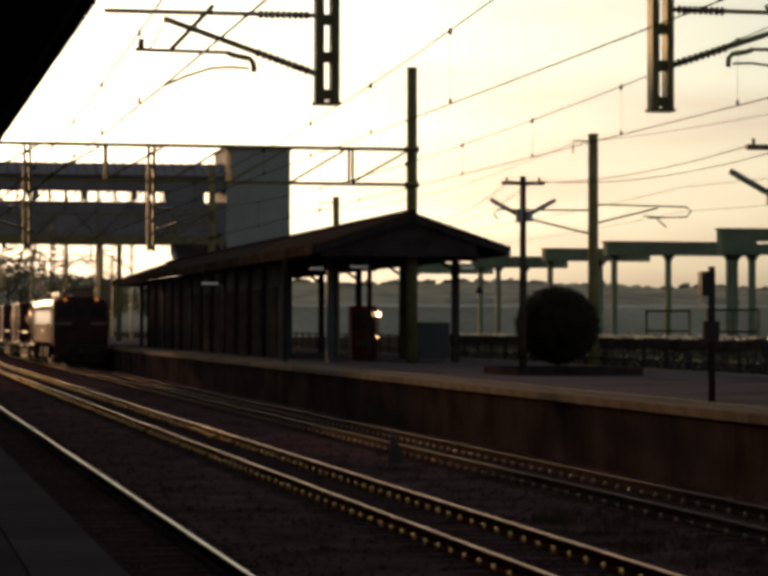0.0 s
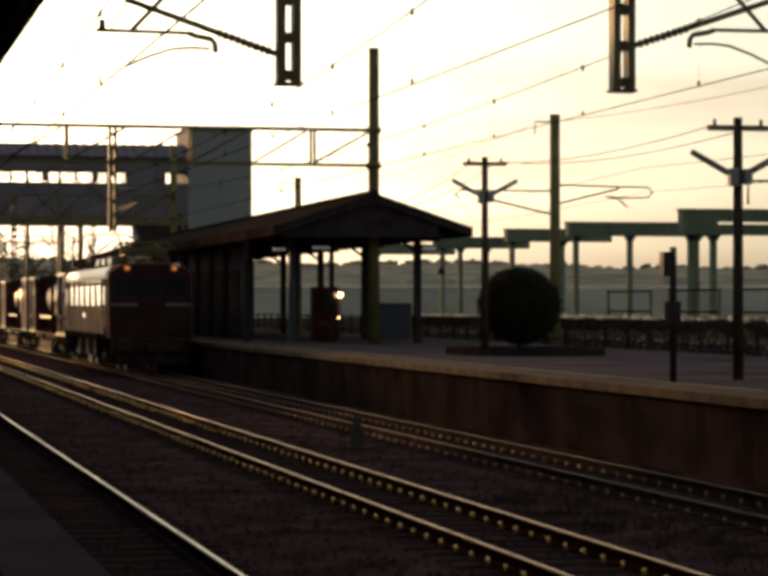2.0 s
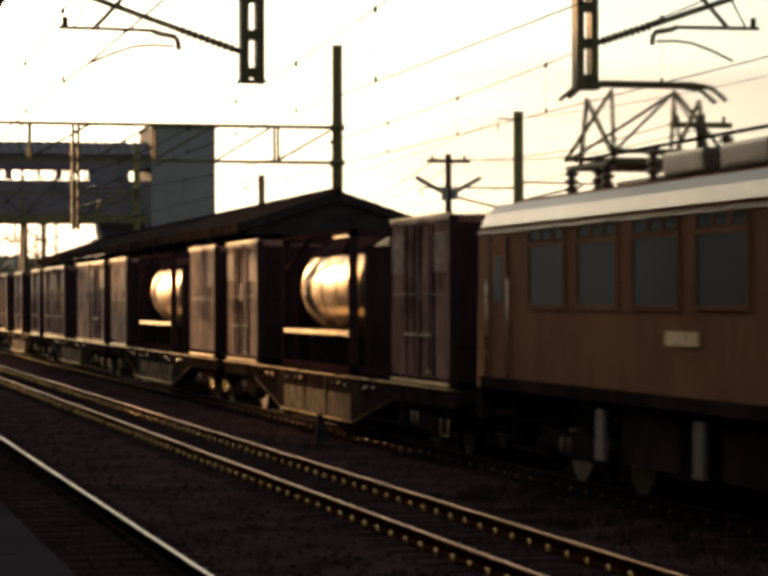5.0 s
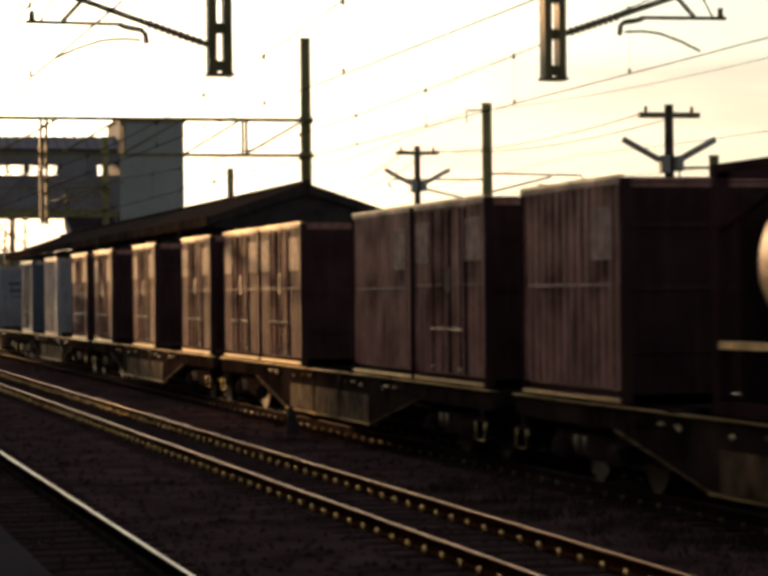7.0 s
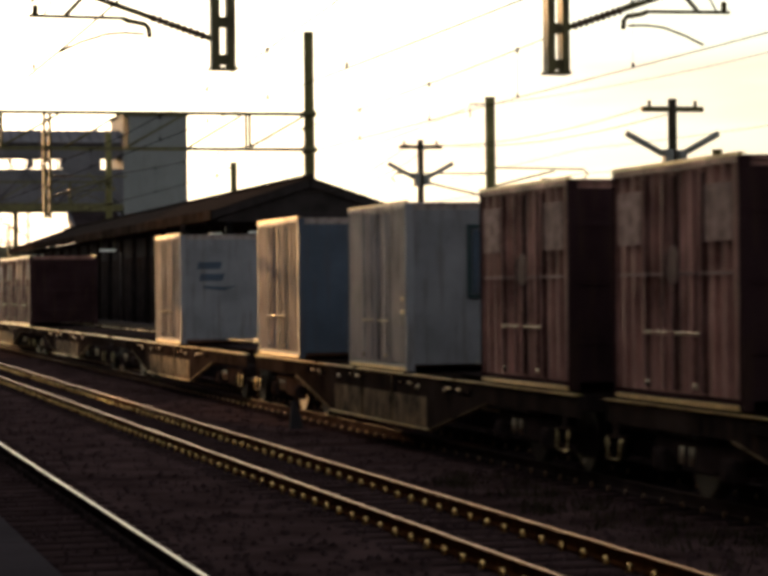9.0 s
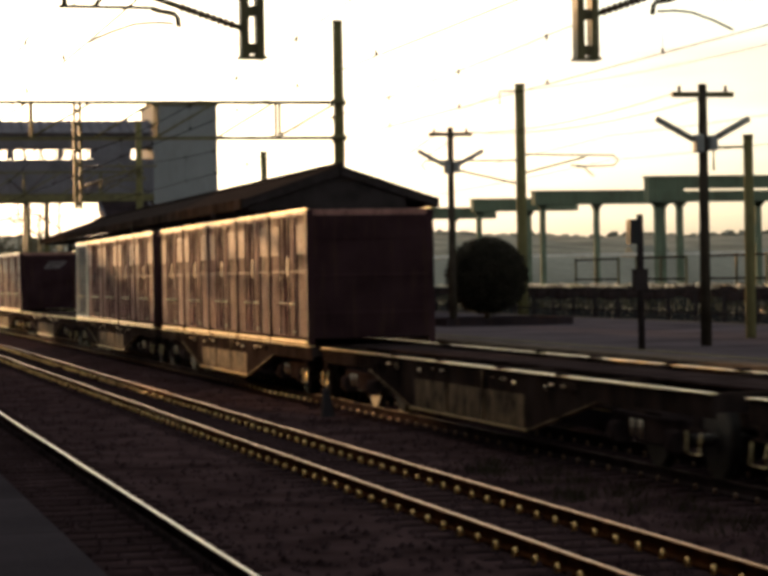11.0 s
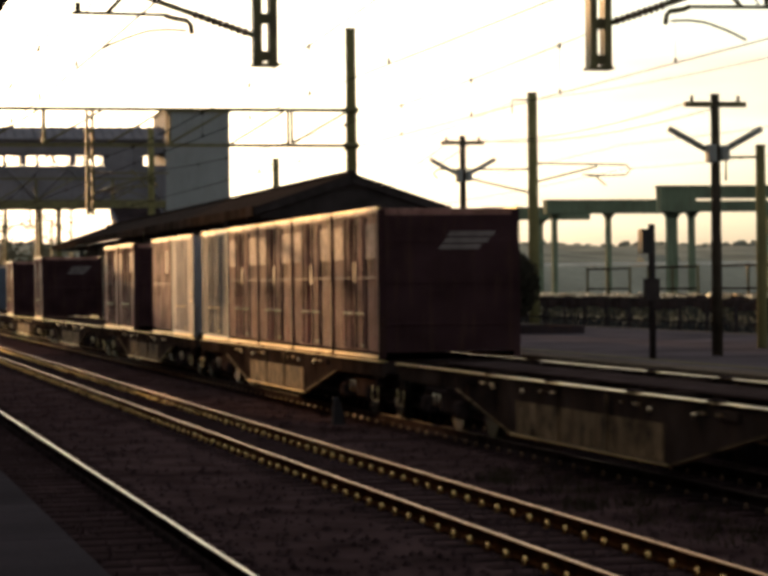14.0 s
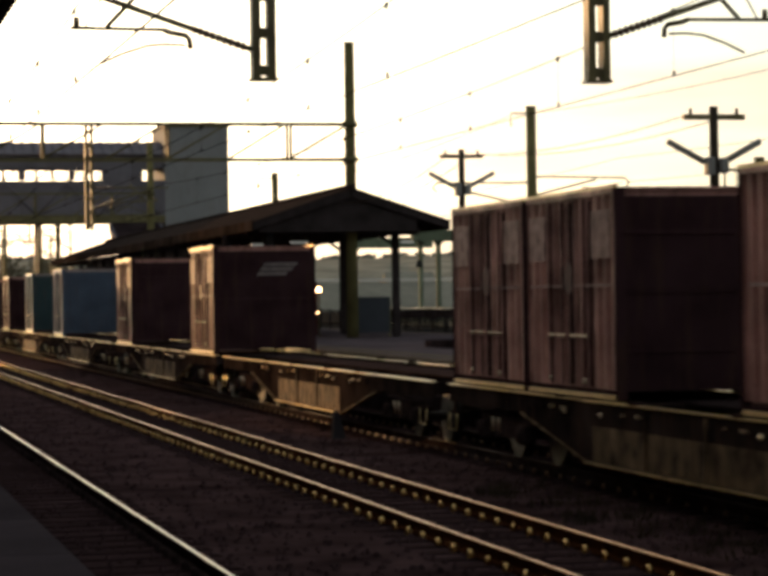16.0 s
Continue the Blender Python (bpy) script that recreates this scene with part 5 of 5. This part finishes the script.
def bicycle():
    b = tagged(new("bicycle"), "dark parked bicycle with chrome fittings", "bicycle", "parked bicycles")
    for y in (-0.52, 0.52):
        bm = bmesh.new()
        n = 18
        pts = [(0, y + 0.32 * math.cos(i * math.tau / n), 0.34 + 0.32 * math.sin(i * math.tau / n)) for i in range(n + 1)]
        path(bm, pts, 0.02, 4)
        w = part("wheel", bm, BLACK, b)
        part("hub", rods(((-0.06, y, 0.34), (0.06, y, 0.34), 0.03, 6), *[((0, y, 0.34), (0, y + 0.3 * math.cos(a), 0.34 + 0.3 * math.sin(a)), 0.004, 3) for a in (0.3, 1.5, 2.7, 3.9, 5.1)]), ZINC, w)
    bm = bmesh.new()
    path(bm, [(0, -0.52, 0.34), (0, -0.08, 0.32), (0, -0.2, 0.75), (0, -0.52, 0.34)], 0.016, 5)
    path(bm, [(0, -0.08, 0.32), (0, 0.36, 0.72), (0, 0.52, 0.34)], 0.018, 5)
    path(bm, [(0, 0.36, 0.72), (0, 0.3, 0.98)], 0.016, 5)
    part("frame", bm, STEEL, b)
    bm = bmesh.new()
    path(bm, [(-0.28, 0.12, 1.0), (-0.2, 0.26, 1.02), (0, 0.3, 1.0), (0.2, 0.26, 1.02), (0.28, 0.12, 1.0)], 0.014, 5)
    part("handlebar", bm, ZINC, b, "chrome handlebar")
    bm = boxes((-0.09, -0.34, 0.82, 0.09, -0.1, 0.88))
    soften(bm, 0.03, 1)
    part("saddle", bm, BLACK, b)
    part("basket", boxes((-0.18, 0.36, 0.7, 0.18, 0.38, 0.95), (-0.18, 0.64, 0.7, 0.18, 0.66, 0.95), (-0.18, 0.38, 0.7, -0.16, 0.64, 0.95), (0.16, 0.38, 0.7, 0.18, 0.64, 0.95), (-0.18, 0.36, 0.68, 0.18, 0.66, 0.7)), BOGIE, b)
    return b


rnd = random.Random(5)
proto = bicycle()
firstb = True
for row, x in enumerate((24.3, 26.4, 29.6)):
    y = 52.0
    while y < 104:
        m = pose(x + rnd.uniform(-0.1, 0.1), y, 0.86, rnd.uniform(-6, 6), 0, 90 + rnd.uniform(-10, 10))
        if firstb:
            proto.matrix_basis = m
            firstb = False
        elif rnd.random() < 0.93:
            copy_thing(proto, m)
        y += 0.8


def cycle_rack(y):
    r = tagged(new("cycle_shelter"), "low steel cycle rack with pale rails", "cycle rack", "cycle racks")
    r.location = (29.3, y, 0.86)
    for z in (1.15, 1.9):
        part("rail", boxes((-0.04, 0, z, 0.04, 5.0, z + 0.07)), FASCIA, r)
    for q in (0, 2.5, 5.0):
        part("post", boxes((-0.04, q - 0.04, 0, 0.04, q + 0.04, 2.0)), STEEL, r)


for y in (54, 61, 70, 77, 84):
    cycle_rack(y)


def station_fence():
    f = tagged(new("station_fence"), "low dark steel fence behind the island platform", "fence")
    f.location = (22.3, 30, -0.55)
    part("top_rail", boxes((-0.03, 0, 2.3, 0.03, 110, 2.36), (-0.03, 0, 1.75, 0.03, 110, 1.8)), TIMBER, f)
    post = None
    for i in range(56):
        if post is None:
            post = part("post", boxes((-0.04, -0.04, 0, 0.04, 0.04, 2.4)), TIMBER, f)
        else:
            share(post, "post", pose(0, i * 2.0, 0), f)


station_fence()


def hills():
    rnd = random.Random(3)
    vs, fs = [], []
    n, m = 140, 8
    for j in range(m):
        for i in range(n):
            x = -20 + i * 9.6
            y = 800 + j * 40
            k = j / (m - 1)
            h = (20 + 6 * noise.noise(Vector((x * 0.006, 1.7, 0))) + 3 * noise.noise(Vector((x * 0.03, 4.0, 0)))) * math.sin(k * math.pi / 2) + 1.6 * noise.noise(Vector((x * 0.15, j, 2)))
            vs.append((x, y, h + 1 if j else -2))
    for j in range(m - 1):
        for i in range(n - 1):
            a = j * n + i
            fs.append((a, a + 1, a + n + 1, a + n))
    me = bpy.data.meshes.new("far_hills")
    me.from_pydata(vs, [], fs)
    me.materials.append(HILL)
    tagged(new("far_hills", me), "low wooded hills in the distance, paled by painted haze", "hills", kind="structure")
    vs, fs = [], []
    for i in range(5000):
        x = rnd.uniform(-20, 1300)
        h0 = 21 + 6 * noise.noise(Vector((x * 0.006, 1.7, 0))) + 3 * noise.noise(Vector((x * 0.03, 4.0, 0)))
        y, z, r = 1078, h0 + rnd.uniform(-4, 1.0), rnd.uniform(1.0, 2.6)
        k = len(vs)
        for a in range(6):
            q = rnd.uniform(0.7, 1.2) * r
            vs.append((x + q * math.cos(a * 1.047), y + rnd.uniform(-2, 2), z + q * 0.8 * math.sin(a * 1.047)))
        fs.append(tuple(range(k, k + 6)))
    me = bpy.data.meshes.new("far_trees")
    me.from_pydata(vs, [], fs)
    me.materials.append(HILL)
    tagged(new("far_trees", me), "tree crowns along the far ridge, paled by painted haze", "trees", kind="stuff")


hills()


def embankment():
    e = tagged(new("road_embankment"), "hazy road embankment with a pale guard rail in the distance", "embankment", kind="structure")
    bm = bmesh.new()
    prism(bm, [(300, -0.55), (316, 4.4), (326, 4.4), (344, -0.55)], 40, 420)
    part("bank", bm, HILL, e)
    part("guard_rail", boxes((40, 316.2, 4.6, 420, 316.3, 5.0)), PALEWALL, e, "pale guard rail")
    for i in range(38):
        part("rail_post", boxes((45 + i * 10, 316.3, 4.4, 45.2 + i * 10, 316.5, 5.0)), MARK, e)


embankment()


# ---- trackside details ----
def track_marker():
    k = tagged(new("trackside_marker"), "small pale concrete marker post between the tracks", "marker post")
    k.location = (9.0, 41.4, -0.2)
    bm = bmesh.new()
    prism(bm, [(-0.13, 0), (0.13, 0), (0.0, 0.52), (-0.09, 0.52)], -0.07, 0.07, "y")
    soften(bm, 0.015, 1)
    part("post", bm, PLASTER, k)


track_marker()


def weeds():
    rnd = random.Random(9)
    vs, fs = [], []
    for i in range(70):
        cx, cy = (rnd.uniform(8.0, 9.2), rnd.uniform(19, 30)) if i % 3 else (rnd.uniform(11.5, 12.0), rnd.uniform(22, 60))
        for j in range(26):
            a, l = rnd.uniform(0, 6.28), rnd.uniform(0.06, 0.2)
            x, y = cx + rnd.gauss(0, 0.12), cy + rnd.gauss(0, 0.15)
            k = len(vs)
            vs += [(x - 0.008, y, -0.2), (x + 0.008, y, -0.2), (x + math.cos(a) * 0.08, y + math.sin(a) * 0.08, -0.2 + l)]
            fs.append((k, k + 1, k + 2))
    me = bpy.data.meshes.new("weeds")
    me.from_pydata(vs, [], fs)
    me.materials.append(GRASS)
    tagged(new("weeds", me), "sparse dry weeds in the ballast", "weeds", kind="stuff")


weeds()


def far_houses():
    rnd = random.Random(21)
    for i in range(16):
        h = tagged(new("far_house"), "small hazy house with a pitched roof below the hills", "house", "far houses")
        h.location = (rnd.uniform(120, 330), rnd.uniform(420, 640), -0.55)
        w, d, z = rnd.uniform(7, 12), rnd.uniform(6, 9), rnd.uniform(4.5, 6.5)
        part("wall", boxes((0, 0, 0, w, d, z)), HOUSE, h)
        bm = bmesh.new()
        prism(bm, [(-0.5, z), (d + 0.5, z), (d / 2, z + 2.4)], -0.5, w + 0.5)
        part("roof", bm, HILL, h)
        for q in (0.2, 0.6):
            part("window", boxes((w * q, -0.05, z * 0.55, w * q + 1.4, 0.02, z * 0.55 + 1.2)), GLASS, h)


far_houses()


# ---- far overhead gear and trees beyond the footbridge ----
def far_mast(x, y, h, reach):
    m = tagged(new("far_mast"), "slim steel mast with a bracket beyond the footbridge", "mast", "far masts")
    m.location = (x, y, -0.55)
    part("shaft", boxes((-0.12, -0.1, 0, -0.04, 0.1, h), (0.04, -0.1, 0, 0.12, 0.1, h)), STEEL, m)
    part("lacing", boxes(*[(-0.05, -0.06, 0.4 + k * 0.9, 0.05, 0.06, 0.5 + k * 0.9) for k in range(int(h / 0.9) - 1)]), STEEL, m)
    part("bracket", rods(((0, 0, h - 1.0), (reach, 0, h - 0.7), 0.04), ((0, 0, h - 2.2), (reach, 0, h - 0.8), 0.05), ((reach * 0.5, 0, h - 2.0), (reach * 0.95, 0, h - 2.0), 0.03)), STEEL, m)
    part("crossbar", boxes((-0.9, -0.05, h - 0.25, 0.9, 0.05, h - 0.15)), STEEL, m)


for x, y, h, reach in ((1.2, 158, 9.2, 2.6), (12.6, 164, 8.8, -2.4), (4.6, 186, 9.6, 2.4), (9.0, 196, 8.6, -2.2), (0.6, 206, 9.8, 2.5), (13.6, 214, 9.4, -2.6), (18.4, 176, 9.0, -2.3),
                       (5.2, 238, 9.6, 2.2), (16.4, 246, 10.2, -2.4), (9.4, 262, 9.8, 2.4), (22.0, 228, 9.4, -2.6), (14.0, 292, 10.0, 2.4), (20.6, 300, 10.4, -2.4), (2.4, 310, 10.2, 2.4)):
    far_mast(x, y, h, reach)


def far_tree(x, y, h, seed):
    rnd = random.Random(seed)
    t = tagged(new("far_tree"), "hazy bare-topped tree beyond the station", "tree", "far trees")
    t.location = (x, y, -0.55)
    bm = bmesh.new()
    rod(bm, (0, 0, 0), (0, 0, h * 0.55), 0.25, 8, 0.12)
    for i in range(9):
        a = i * 2.4
        rod(bm, (0, 0, h * (0.3 + 0.025 * i)), (h * 0.26 * math.cos(a), h * 0.26 * math.sin(a), h * (0.62 + 0.03 * i)), 0.08, 5, 0.02)
    part("trunk", bm, BARK, t)
    vs, fs = [], []
    for i in range(420):
        d = Vector((rnd.gauss(0, 1), rnd.gauss(0, 1), rnd.gauss(0, 1))).normalized() * rnd.uniform(0.35, 1.0)
        c = Vector((d.x * h * 0.36, d.y * h * 0.36, h * 0.66 + d.z * h * 0.32 * (1 + 0.3 * noise.noise(d * 2 + Vector((seed, 0, 0))))))
        a = Vector((rnd.gauss(0, 1), rnd.gauss(0, 1), rnd.gauss(0, 1))).normalized() * 0.34
        b = a.orthogonal().normalized() * 0.22
        k = len(vs)
        vs += [tuple(c - a), tuple(c + b), tuple(c + a), tuple(c - b)]
        fs.append((k, k + 1, k + 2, k + 3))
    me = bpy.data.meshes.new("crown")
    me.from_pydata(vs, [], fs)
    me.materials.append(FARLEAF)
    crown = new("crown", me)
    crown.parent = t


for i in range(16):
    far_tree(4 + i * 2.9 + (i * 7 % 5) * 0.5, 340 + (i * 37 % 90), (13.5 if i < 7 else 9.0) + (i * 5 % 7) * 0.5, i)


# ---- light wires on the lamp posts and line poles ----
def hung_wire(label, ends, sag, r=0.009):
    w = tagged(new("service_wire"), label, "wire", "service wires")
    for p, q in ends:
        p, q = Vector(p), Vector(q)
        bm = bmesh.new()
        path(bm, [p.lerp(q, k / 14) - Vector((0, 0, sag * 4 * (k / 14) * (1 - k / 14))) for k in range(15)], r, 5)
        part("strand", bm, WIRE, w)


hung_wire("dark service wires sagging between the platform lamp posts", [((15.5 + d, 56.7, 5.8), (14.68 + d, 37.7, 5.3)) for d in (-0.4, 0.4)], 0.25)
hung_wire("dark service wires from the lamp post to the canopy", [((15.5 + d, 56.7, 5.8), (16.5 + d, 74.0, 5.3)) for d in (-0.3, 0.3)], 0.3)
hung_wire("overhead line wires behind the island platform", [((25.9, y, z), (25.9, y + 48, z)) for y in (27.0, 75.0) for z in (6.0, 6.8)], 0.3)
hung_wire("feeder wire on the line poles behind the platform", [((22.2, y, 8.2), (22.2, y + 48, 8.2)) for y in (27.0, 75.0)], 0.6)


# ---- movement ----
def motions():
    for ob, s, z in MOVING:
        walk(ob, [(t, pose(XT, FRONT - SPEED * t + s, z)) for t in (0.0, 8.0, 16.0)])
    for w, y, r in WHEELS:
        turn = math.degrees(SPEED / r / FPS)
        walk(w, [(i / FPS, pose(0, y, r, turn * i)) for i in range(16 * FPS + 1)])


motions()
